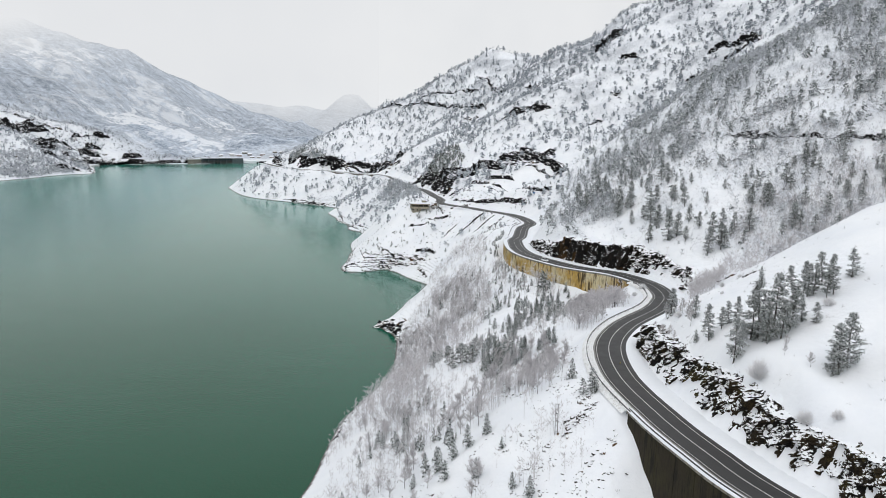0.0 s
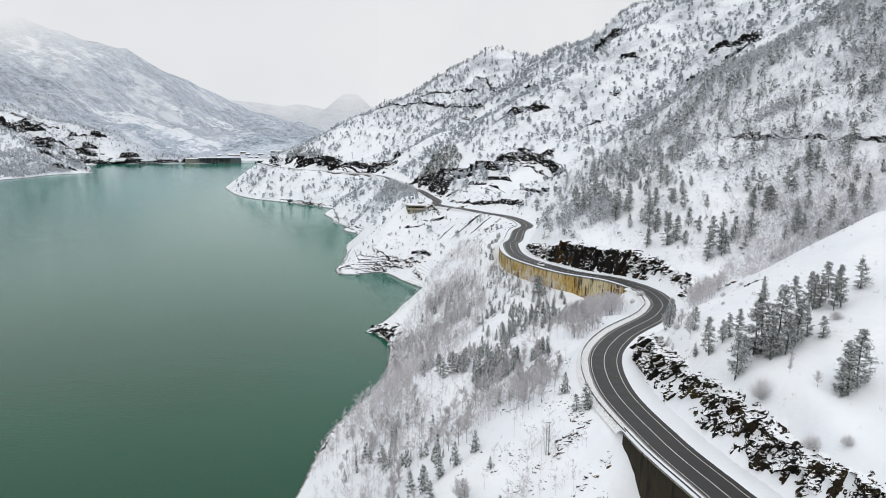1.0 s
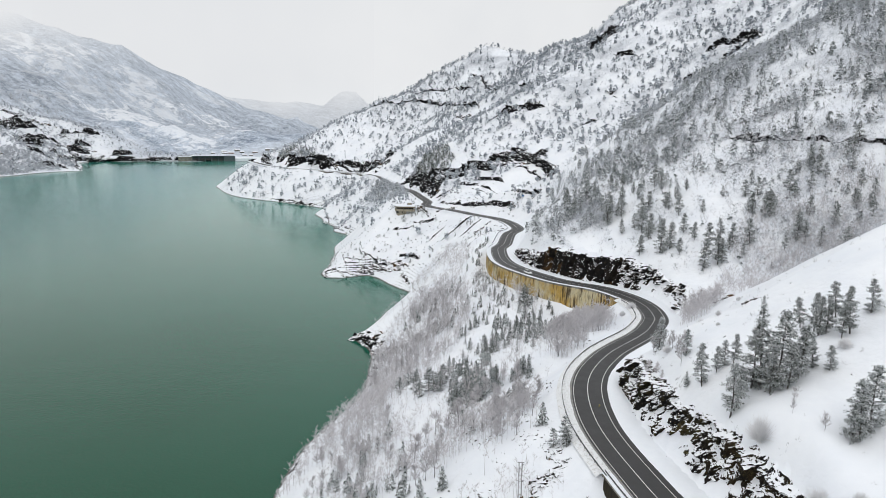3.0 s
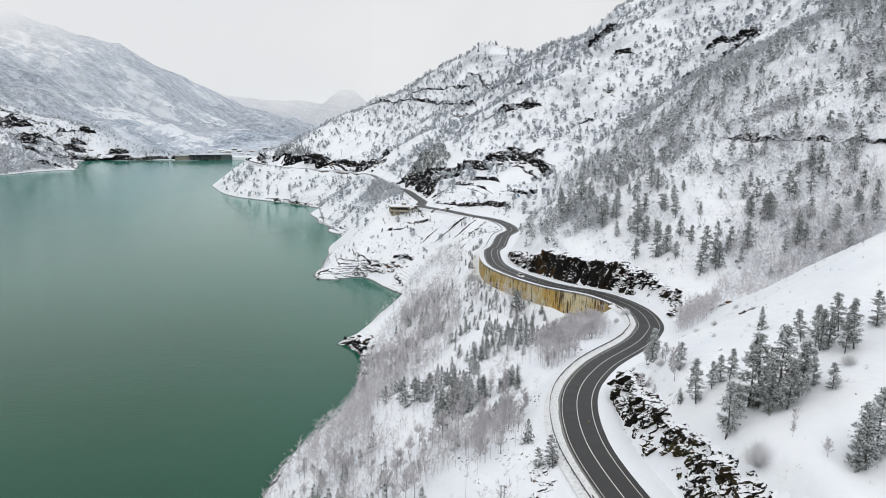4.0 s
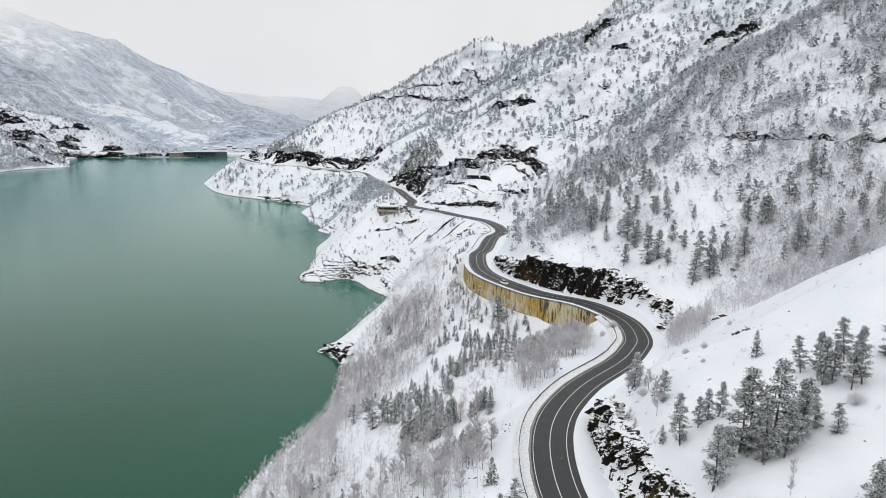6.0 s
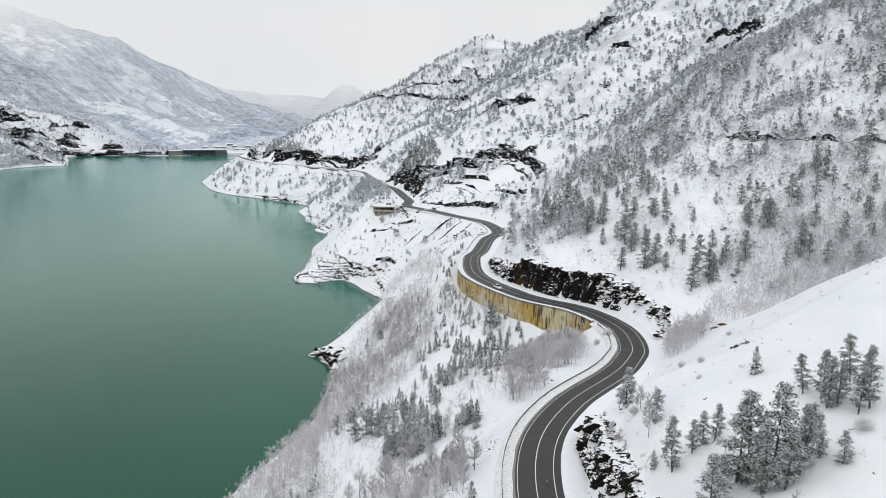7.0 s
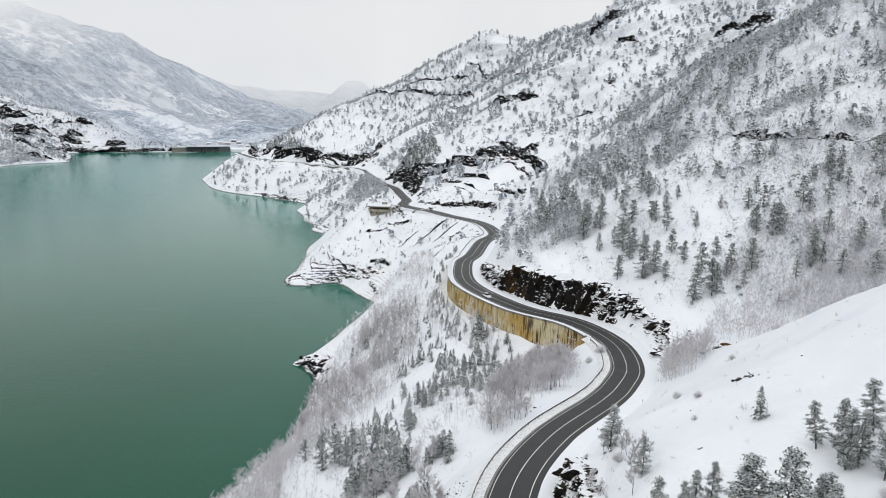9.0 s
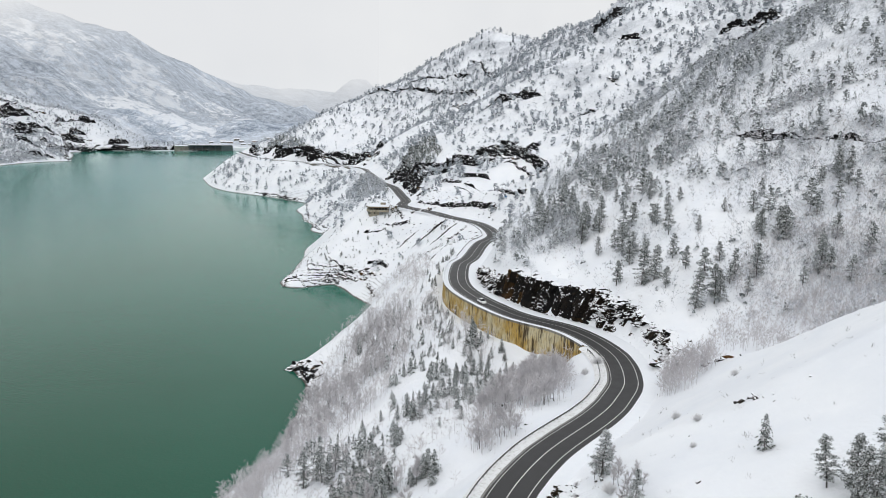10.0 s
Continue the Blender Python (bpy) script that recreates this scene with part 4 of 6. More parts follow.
# foot line, height, size of blocks, grain
BLUFFS = [([(-382, 800), (-346, 771), (-304, 722), (-283, 716)], 9, 5, 0.8), ([(-300, 724), (-281, 716), (-257, 706), (-240, 700)], 8, 4.5, 0.7),
          ([(-262, 716), (-245, 721), (-230, 714), (-214, 700), (-196, 686), (-178, 668), (-166, 640)], 10, 5, 0.7), ([(-246, 732), (-228, 726), (-210, 712), (-190, 700)], 7, 4.5, 0.8),
          ([(-214, 690), (-196, 678), (-176, 660)], 4, 3, 0.6), ([(-258, 622), (-227, 604), (-199, 588), (-176, 574)], 3.2, 2.2, 0.4),
          ([(-262, 670), (-240, 660), (-215, 650)], 2.4, 2.0, 0.5), ([(-292, 690), (-276, 690), (-262, 694)], 3.0, 2.5, 0.5),
          ([(-630, 1195), (-588, 1181), (-552, 1175), (-517, 1178), (-451, 1121), (-388, 1054)], 5, 6, 1.0), ([(-560, 1210), (-500, 1205), (-440, 1160)], 4, 6, 1.0),
          ([(-300, 858), (-282, 850), (-266, 846)], 13, 6, 0.9), ([(-266, 850), (-250, 840), (-232, 838)], 8, 5, 0.9), ([(-334, 1062), (-318, 1056), (-300, 1050)], 7, 5, 1.0),
          ([(-462, 1215), (-430, 1180), (-402, 1136), (-380, 1126)], 6, 5, 1.0), ([(-222, 950), (-208, 956), (-198, 972), (-186, 984)], 13, 7, 1.0),
          ([(-180, 908), (-165, 898), (-148, 888)], 5, 4, 0.8), ([(-76, 850), (-60, 843), (-46, 836), (-26, 818)], 9, 6, 0.9), ([(-60, 826), (-44, 818), (-28, 806)], 5, 5, 0.9),
          ([(-96, 828), (-84, 818), (-70, 808)], 6, 4, 0.8), ([(-184, 775), (-174, 771), (-162, 772)], 6, 4, 0.7),
          ([(-24, 420), (-8, 406), (4, 401), (16, 396), (27, 390), (40, 382), (56, 376)], 3.2, 3.0, 0.4),
          ([(-1535, 1180), (-1560, 1240), (-1600, 1300), (-1590, 1345)], 26, 13, 2.2), ([(-1520, 1235), (-1515, 1265), (-1511, 1305)], 13, 9, 1.8),
          ([(-1395, 1190), (-1412, 1230), (-1425, 1262)], 12, 9, 1.8), ([(-1362, 1195), (-1400, 1255), (-1436, 1310), (-1430, 1345), (-1416, 1368)], 13, 9, 1.6),
          ([(-1400, 1402), (-1386, 1413), (-1366, 1442), (-1345, 1456)], 9, 6, 1.4), ([(-1640, 1445), (-1630, 1480), (-1617, 1500), (-1599, 1535)], 14, 9, 1.8),
          ([(-1500, 1395), (-1470, 1388), (-1440, 1386)], 14, 8, 1.6), ([(-1300, 1100), (-1280, 1120), (-1262, 1135)], 8, 5, 1.2), ([(-1460, 1180), (-1480, 1230), (-1490, 1280)], 14, 9, 1.8),
          ([(-1560, 1400), (-1580, 1440), (-1570, 1480)], 14, 9, 1.8), ([(-1345, 1120), (-1360, 1150), (-1350, 1180)], 9, 7, 1.4),
          ([(-640, 1000), (-600, 992), (-560, 986), (-520, 968), (-468, 942)], 11, 4.5, 0.8), ([(-600, 1006), (-560, 1000), (-510, 985), (-470, 955)], 8, 4, 0.8),
          ([(-1505, 1440), (-1520, 1465), (-1505, 1500), (-1490, 1530)], 12, 8, 1.6),
          ([(-1620, 1390), (-1590, 1412), (-1560, 1430), (-1545, 1450)], 12, 8, 1.6), ([(-1520, 1225), (-1535, 1290), (-1560, 1335), (-1585, 1400)], 10, 8, 1.6),
          ([(-1290, 1497), (-1335, 1468), (-1383, 1412), (-1445, 1392), (-1525, 1408)], 11, 5, 1.3), ([(-1245, 1152), (-1330, 1215), (-1425, 1300), (-1520, 1396)], 8, 5, 1.3), ([(-1160, 1630), (-1215, 1582), (-1280, 1506)], 5, 4, 1.2),
          ([(-238, 558), (-235, 562), (-229, 568)], 1.5, 1.6, 0.3), ([(-226, 551), (-220, 556), (-213, 561), (-207, 564)], 1.9, 1.8, 0.3), ([(-211, 398), (-206, 392), (-198, 387), (-188, 377)], 3.6, 2.2, 0.35),
          ([(-282, 584), (-274, 585), (-266, 586)], 1.9, 1.8, 0.35), ([(-268, 591), (-257, 586), (-246, 583)], 2.2, 2.0, 0.35), ([(-207, 540), (-201, 544), (-195, 551)], 1.5, 1.6, 0.3),
          ([(-282, 668), (-274, 664), (-264, 664)], 2.4, 2.2, 0.4), ([(-188, 599), (-176, 590), (-160, 578)], 3.2, 2.6, 0.4), ([(-246, 678), (-232, 672), (-216, 666)], 2.6, 2.4, 0.5),
          ([(-240, 649), (-231, 649), (-222, 646)], 2.0, 2.0, 0.4), ([(-168, 458), (-165, 470), (-163, 480)], 1.6, 1.8, 0.35),
          ([(-296, 560), (-282, 556), (-268, 550)], 1.8, 2.0, 0.4), ([(-262, 556), (-250, 550), (-238, 540)], 2.2, 2.2, 0.4)]
for k, e in enumerate(BLUFFS):
    bluff(*e, seed=300 + 7 * k)


def strata(a, b, inland, levels, height, block, grid, seed):
    """Thin steps of layered rock one above the other over the shore from a to b, each along its height line."""
    t = np.linspace(0, 1, 14)[:, None]
    line = np.array(a) * (1 - t) + np.array(b) * t
    reach = np.arange(-6, 60, 0.5)
    X, Y = line[:, :1] + inland[0] * reach, line[:, 1:] + inland[1] * reach
    g = ground_height(X, Y).reshape(X.shape)
    for k, level in enumerate(levels):
        first = (g > level).argmax(1)
        rows = np.arange(len(line))
        pts = [q for q, ok in zip(np.stack([X[rows, first], Y[rows, first]], 1), first > 0) if ok]
        if len(pts) > 4:
            bluff(pts, height, block, grid, seed + 9 * k, "thin dark ledge of layered rock above the waterline")


strata((-262, 556), (-318, 532), (-0.43, 0.905), (0.8, 1.7, 2.7, 3.8, 5.0, 6.4, 8.0, 10.0), 0.8, 0.8, 0.35, 900)
strata((-318, 534), (-352, 612), (0.91, 0.41), (0.7, 2.2), 0.9, 1.0, 0.4, 1000)
strata((-391, 712), (-437, 751), (0.6, 0.8), (0.8, 2.4, 4.5), 1.5, 1.6, 0.6, 1040)
strata((-437, 751), (-537, 895), (0.8, 0.6), (0.7,), 1.8, 2.0, 0.7, 1080)
strata((-537, 897), (-650, 930), (0.3, 0.95), (0.7, 2.5), 1.8, 2.0, 0.7, 1100)
strata((-650, 930), (-800, 1045), (0.6, 0.8), (0.7, 3.0), 2.4, 2.4, 0.8, 1130)
strata((-147, 240), (-163, 322), (0.98, 0.15), (0.8,), 1.1, 1.2, 0.5, 1160)
strata((-163, 322), (-196, 384), (0.9, 0.45), (0.8, 2.0), 1.2, 1.4, 0.5, 1180)


def outcrop(x, y, length, width, count, size, bearing, seed, label="dark bare rock ledge with snow on top"):
    """A ledge of many blocks in one mesh."""
    r = random.Random(seed)
    c, s = math.cos(radians(bearing)), math.sin(radians(bearing))
    place = []
    for _ in range(count):
        a, b = max(-1, min(1, r.gauss(0, 0.5))) * length / 2, r.gauss(0, 0.33) * width / 2
        place.append((x + a * c - b * s, y + a * s + b * c))
    zs = ground_height([p[0] for p in place], [p[1] for p in place])
    z0 = float(ground_height([x], [y])[0])
    ob = thing("rock_outcrop", pose(x, y, z0), label, "rock outcrop", "rock outcrops on the hillside")
    for (px, py), z in zip(place, zs):
        k = size * r.uniform(0.35, 1.2)
        rock = part_of("rock", r.choice(ROCKS[:10]), ob, m=pose(px - x, py - y, z - z0 + 0.05 * k, r.gauss(0, 16), r.gauss(0, 16), bearing + r.gauss(0, 25)))
        rock.scale = (k * r.uniform(1.0, 2.2), k, k * r.uniform(0.5, 1.0))
    return ob


# x, y, length, width, blocks, size, bearing
LEDGES = [(-334, 762, 60, 16, 26, 2.0, 130), (-225, 706, 70, 26, 40, 2.2, 150), (-404, 1049, 90, 12, 20, 2.6, 160),
          (-40, 690, 40, 10, 26, 3.0, 120), (-62, 597, 22, 8, 16, 2.2, 120), (-163, 831, 26, 8, 16, 2.4, 130), (-218, 968, 30, 12, 14, 3.0, 110)]
LEDGES_LOW = [(-205, 393, 13, 7, 70, 2.1, 35), (-194, 388, 12, 5, 30, 1.6, 20), (-184, 376, 12, 4, 20, 1.2, 60),
              (-272, 548, 44, 5, 50, 1.6, 155), (-255, 545, 22, 5, 30, 1.9, 150), (-240, 524, 24, 4, 30, 1.4, 130), (-300, 534, 30, 3, 30, 1.1, 150),
              (-308, 526, 20, 4, 22, 1.2, 120), (-462, 775, 34, 6, 30, 1.8, 130), (-240, 600, 26, 8, 26, 1.5, 50), (-262, 600, 24, 8, 26, 1.6, 140),
              (-27, 306, 14, 6, 26, 1.6, 60), (-13, 287, 10, 3, 16, 1.1, 20), (-36, 165, 13, 7, 60, 0.55, 60), (-36, 174, 9, 4, 30, 0.6, 60), (-28, 156, 14, 6, 40, 0.45, 55),
              (-2, 226, 9, 3, 12, 0.5, 150), (6, 151, 10, 2, 12, 0.7, 140), (-186, 540, 20, 6, 18, 1.5, 60), (-30, 221, 5, 2.5, 6, 2.2, 100)]
# the hill over the far bay
LEDGES_BAY = [(-1740, 1390, 90, 24, 40, 5, 40), (-1690, 1440, 60, 14, 24, 4, 40), (-1640, 1440, 90, 12, 36, 3.5, 50), (-1580, 1440, 110, 10, 36, 3.5, 40), (-1500, 1400, 80, 9, 30, 3, 30),
              (-1440, 1400, 70, 8, 24, 3, 50), (-1350, 1060, 60, 10, 20, 2.5, 60), (-1290, 1110, 50, 8, 20, 2, 60), (-1420, 1090, 50, 10, 16, 2.5, 40), (-1350, 1470, 40, 7, 14, 2.4, 60)]
for k, e in enumerate(LEDGES + LEDGES_LOW + LEDGES_BAY):
    outcrop(*e, seed=40 + k)


# ---------------------------------------------------------------- trees
TETRA_V = np.array([(1.1, 0, -0.5), (-0.6, 1.0, -0.35), (-0.6, -1.0, -0.35), (0, 0, 0.9)], np.float32)
TETRA_F = np.array([(0, 1, 3), (1, 2, 3), (2, 0, 3)])


def clumps(c, radii, yaw, tilt, r):
    """Small ragged tufts round the points c: tilt lets each droop outwards along its yaw."""
    n = len(c)
    v = TETRA_V[None] * (1 + r.uniform(-0.45, 0.45, (n, 4, 3))) * radii[:, None, :]
    ct, st = np.cos(tilt)[:, None], np.sin(tilt)[:, None]
    x, z = v[..., 0] * ct + v[..., 2] * st, -v[..., 0] * st + v[..., 2] * ct
    cy, sy = np.cos(yaw)[:, None], np.sin(yaw)[:, None]
    out = np.stack([x * cy - v[..., 1] * sy, x * sy + v[..., 1] * cy, z], 2) + c[:, None]
    f = TETRA_F[None] + 4 * np.arange(n)[:, None, None]
    return out.reshape(-1, 3), f.reshape(-1, 3)


def tubes(a, b, ra, rb, sides=4):
    """Tapered sticks from points a to points b."""
    n = len(a)
    d = b - a
    d = d / np.maximum(np.linalg.norm(d, axis=1, keepdims=True), 1e-6)
    ref = np.where(np.abs(d[:, 2:3]) > 0.9, [[1.0, 0, 0]], [[0, 0, 1.0]])
    u = np.cross(d, ref)
    u /= np.linalg.norm(u, axis=1, keepdims=True)
    w = np.cross(d, u)
    ang = np.arange(sides) * 2 * np.pi / sides
    ring = u[:, None] * np.cos(ang)[None, :, None] + w[:, None] * np.sin(ang)[None, :, None]
    v = np.concatenate([a[:, None] + ring * np.reshape(ra, (-1, 1, 1)), b[:, None] + ring * np.reshape(rb, (-1, 1, 1))], 1)
    f = [[j, (j + 1) % sides, sides + (j + 1) % sides, sides + j] for j in range(sides)]
    f = np.array(f)[None] + (2 * sides) * np.arange(n)[:, None, None]
    f = f.reshape(-1, 4)
    return v.reshape(-1, 3), np.vstack([f[:, [0, 1, 2]], f[:, [0, 2, 3]]])


def slivers(a, b, width, r):
    """Thin twigs from points a to points b, each one blade wide at its foot."""
    n = len(a)
    across = np.cross(b - a, r.normal(0, 1, (n, 3)))
    across *= width / np.maximum(np.linalg.norm(across, axis=1, keepdims=True), 1e-6)
    v = np.stack([a - across, a + across, b], 1).reshape(-1, 3)
    return v, np.arange(3 * n).reshape(-1, 3)


def joined(pieces):
    vs, fs, n = [], [], 0
    for v, f in pieces:
        vs.append(v)
        fs.append(f + n)
        n += len(v)
    return np.vstack(vs), np.vstack(fs)


def stem(height, base, r, lean=0.04, knots=5):
    t = np.linspace(0, 1, knots + 1)
    bend = np.c_[np.cumsum(r.normal(0, lean, knots + 1)), np.cumsum(r.normal(0, lean, knots + 1))] * height * 0.25
    p = np.c_[bend - bend[0], t * height]
    p[0, 2] = -0.5
    rad = base * (1 - 0.9 * t)
    return p, tubes(p[:-1], p[1:], rad[:-1], rad[1:], 6)


def at_height(p, z):
    return np.stack([np.interp(z, p[:, 2], p[:, i]) for i in (0, 1)] + [z], 1)


def pine_arrays(seed, tufts, height=10.0, spread=0.22, bare=0.22, layers=9, fine=0.5):
    """An old pine: a bent stem and flat, open shelves of needles, wider in the middle."""
    r = np.random.default_rng(seed)
    p, trunk = stem(height, height * 0.018, r)
    zs = np.sort((np.repeat(np.linspace(bare, 0.99, layers), 5) + r.normal(0, 0.016, layers * 5)).clip(bare * 0.8, 1.0)) * height
    t = (zs / height - bare) / (1 - bare)
    reach = height * spread * (np.minimum(1, 0.45 + 2.2 * t) * np.clip(1.03 - t, 0, 1) ** 0.72 + 0.03) * r.uniform(0.5, 1.25, len(zs))
    yaw = r.uniform(0, 2 * np.pi, len(zs))
    root = at_height(p, zs)
    tip = root + np.c_[np.cos(yaw) * reach, np.sin(yaw) * reach, reach * r.uniform(-0.25, 0.30, len(zs))]
    limbs = tubes(root, tip, np.full(len(zs), height * 0.005), np.full(len(zs), height * 0.0015), 3)
    k = r.integers(0, len(zs), tufts)
    f = r.uniform(0.3, 1.05, tufts) ** 0.7
    c = root[k] + (tip[k] - root[k]) * f[:, None] + r.normal(0, 1, (tufts, 3)) * height * np.array([0.022, 0.022, 0.014])
    size = height * fine * 0.075 * r.uniform(0.6, 1.35, tufts)
    crown = clumps(c, np.c_[size * 1.6, size * 0.9, size * 0.75], yaw[k] + r.normal(0, 0.6, tufts), r.normal(0.25, 0.4, tufts), r)
    return trunk, limbs, crown


def fir_arrays(seed, tufts, height=6.0, spread=0.2, fine=0.5):
    """A slim young conifer, narrow and pointed, boughs drooping under snow."""
    r = np.random.default_rng(seed)
    p, trunk = stem(height, height * 0.014, r, 0.015)
    t = r.uniform(0.04, 1.0, tufts) ** 0.85
    yaw = r.uniform(0, 2 * np.pi, tufts)
    reach = height * spread * ((1 - t) ** 0.72 * np.minimum(1, 0.55 + 2.5 * t) * 0.92 + 0.03) * r.uniform(0.3, 1.15, tufts) * (0.8 + 0.25 * np.sin(t * 31 + 2 * np.sin(yaw)))
    c = at_height(p, t * height) + np.c_[np.cos(yaw) * reach, np.sin(yaw) * reach, -0.35 * reach]
    size = height * fine * 0.085 * r.uniform(0.6, 1.3, tufts) * (1.15 - 0.6 * t)
    return trunk, None, clumps(c, np.c_[size * 1.5, size * 0.8, size * 0.6], yaw, r.uniform(0.2, 0.8, tufts), r)


def bare_arrays(seed, twigs, height=7.0, spread=0.3, width=0.05, limbs=12, low=0.25):
    """A leafless broadleaf tree, hoar frost on every twig."""
    r = np.random.default_rng(seed)
    p, trunk = stem(height * 0.9, height * 0.011, r, 0.05)
    z = r.uniform(low, 0.85, limbs) * height
    yaw = r.uniform(0, 2 * np.pi, limbs)
    reach = height * spread * r.uniform(0.5, 1.0, limbs) * (1.15 - z / height)
    root = at_height(p, z)
    tip = root + np.c_[np.cos(yaw) * reach, np.sin(yaw) * reach, reach * r.uniform(0.7, 1.7, limbs)]
    boughs = tubes(root, tip, np.full(limbs, height * 0.005), np.full(limbs, height * 0.002), 3)
    k = r.integers(0, limbs, twigs)
    a = root[k] + (tip[k] - root[k]) * r.uniform(0.15, 1.0, (twigs, 1))
    d = (tip[k] - root[k]) / np.linalg.norm(tip[k] - root[k], axis=1, keepdims=True) + r.normal(0, 0.55, (twigs, 3)) + (0, 0, 0.25)
    d /= np.linalg.norm(d, axis=1, keepdims=True)
    b = a + d * height * r.uniform(0.06, 0.2, (twigs, 1))
    fine = slivers(a, b, width, r)
    return trunk, boughs, fine


def bush_arrays(seed, twigs, height=2.5, width=0.035):
    r = np.random.default_rng(seed)
    yaw, rise = r.uniform(0, 2 * np.pi, twigs), r.uniform(0.25, 1.0, twigs)
    tip = np.c_[np.cos(yaw) * (1 - rise ** 2) ** 0.5 * 0.7, np.sin(yaw) * (1 - rise ** 2) ** 0.5 * 0.7, rise] * height * r.uniform(0.6, 1.0, (twigs, 1))
    mid = tip * r.uniform(0.2, 0.5, (twigs, 1)) + r.normal(0, 0.05 * height, (twigs, 3))
    side_tip = mid + (tip - mid) * r.uniform(0.5, 0.9, (twigs, 1)) + r.normal(0, 0.12 * height, (twigs, 3))
    mid[:, 2] = np.abs(mid[:, 2])
    side_tip[:, 2] = np.abs(side_tip[:, 2])
    return tubes(mid * 0.05, mid, np.full(twigs, width), np.full(twigs, width * 0.8), 3), joined(
        [tubes(mid, tip, np.full(twigs, width * 0.8), np.full(twigs, width * 0.3), 3), tubes(mid, side_tip, np.full(twigs, width * 0.6), np.full(twigs, width * 0.2), 3)])


def dome_arrays(seed, tufts, height=10.0, spread=0.3, fine=0.2):
    """A far crown: ragged tufts heaped into an uneven dome."""
    r = np.random.default_rng(seed)
    yaw, t = r.uniform(0, 2 * np.pi, tufts), r.uniform(0.08, 0.97, tufts)
    reach = height * spread * np.sqrt(np.clip(1.02 - t ** 1.6, 0, 1)) * r.uniform(0.2, 1.05, tufts)
    c = np.c_[np.cos(yaw) * reach, np.sin(yaw) * reach, t * height]
    size = height * fine * r.uniform(0.55, 1.25, tufts)
    return clumps(c, np.c_[size * 1.2, size, size * 0.9], yaw, r.normal(0.3, 0.4, tufts), r)


def tree_kind(name, arrays, names, mats, label, category, group):
    """One tree as a thing with its parts, kept far below the ground of the lake as the pattern for copies."""
    ob = thing(name, Matrix.Identity(4), label, category, group)
    for (v, f), n, m in [(a, n, m) for a, n, m in zip(arrays, names, mats) if a is not None]:
        part_of(n, mesh_of(n, v, f, m), ob)
    return ob


GROUP_PINE, GROUP_FIR, GROUP_BARE = "pines on the hillside", "young conifers below the road", "leafless trees below the road"
PARTS, PINE_MATS = ("trunk", "crown"), (MAT["bark"], MAT["needles"])
BARE_MATS = (MAT["bark"], MAT["twig"])


def with_limbs(arrays):
    t, l, c = arrays
    return (joined([t, l]) if l is not None else t), c


def with_twigs(arrays):
    t, l, c = arrays
    return t, joined([l, c])


PINES = [tree_kind("pine_tree", with_limbs(pine_arrays(11 + k, 3000, 10, (0.27, 0.25, 0.31, 0.28, 0.25)[k], (0.10, 0.17, 0.06, 0.20, 0.04)[k], 17, 0.135)), PARTS, PINE_MATS,
                   "tall dark green pine with snow on its boughs", "pine tree", GROUP_PINE) for k in range(5)]
FLANK_PINES = [tree_kind("pine_tree", with_limbs(pine_arrays(211 + k, 950, 10, (0.30, 0.26, 0.33, 0.24)[k], (0.14, 0.22, 0.08, 0.10)[k], 13, 0.23)), PARTS, PINE_MATS,
                         "snowy pine among frosted scrub on the steep flank", "pine tree", GROUP_PINE) for k in range(4)]
DARK_PINES = [tree_kind("pine_tree", with_limbs(pine_arrays(17 + k, 2000, 10, 0.38, 0.05, 13, 0.16)), PARTS, (MAT["bark"], MAT["needles_dark"]),
                        "bushy dark green pine below the road", "pine tree", GROUP_PINE) for k in range(2)]
FIRS = [tree_kind("young_conifer", with_limbs(fir_arrays(31 + k, 330, 6, (0.33, 0.28, 0.38, 0.31)[k], 0.44)), PARTS, (MAT["bark"], MAT[("needles", "needles_dark", "needles", "needles_dark")[k]]),
                  "slim young conifer dusted with snow", "conifer", GROUP_FIR) for k in range(4)]
BARES = [tree_kind("bare_tree", with_twigs(bare_arrays(51 + k, 560, 7, (0.32, 0.25, 0.38, 0.28)[k], 0.04, 20)), PARTS, BARE_MATS,
                   "leafless grey tree with hoar frost on its twigs", "bare tree", GROUP_BARE) for k in range(4)]
BUSHES = [tree_kind("bare_bush", [joined(bush_arrays(71 + k, 430, 2.5, 0.028))], ("crown",), (MAT["twig_white"],),
                    "rounded leafless bush white with frost", "bush", "bushes on the snowy slope") for k in range(2)]
first_use = set()


def plant(kinds, size, x, y, height, r, label=""):
    """Puts a tree of that height on the ground at (x, y)."""
    pattern = kinds[r.randrange(len(kinds))]
    k = height / size
    m = pose(x, y, float(ground_height([x], [y])[0]) - 0.15, r.uniform(-3, 3), r.uniform(-3, 3), r.uniform(0, 360))
    if pattern.name not in first_use:
        first_use.add(pattern.name)
        ob = pattern
        ob.matrix_basis = m
    else:
        ob = copy_thing(pattern, m)
    ob.scale = (k * r.uniform(0.9, 1.15), k * r.uniform(0.9, 1.15), k)
    if label:
        ob["label"] = label
    return ob


tr = random.Random(5)
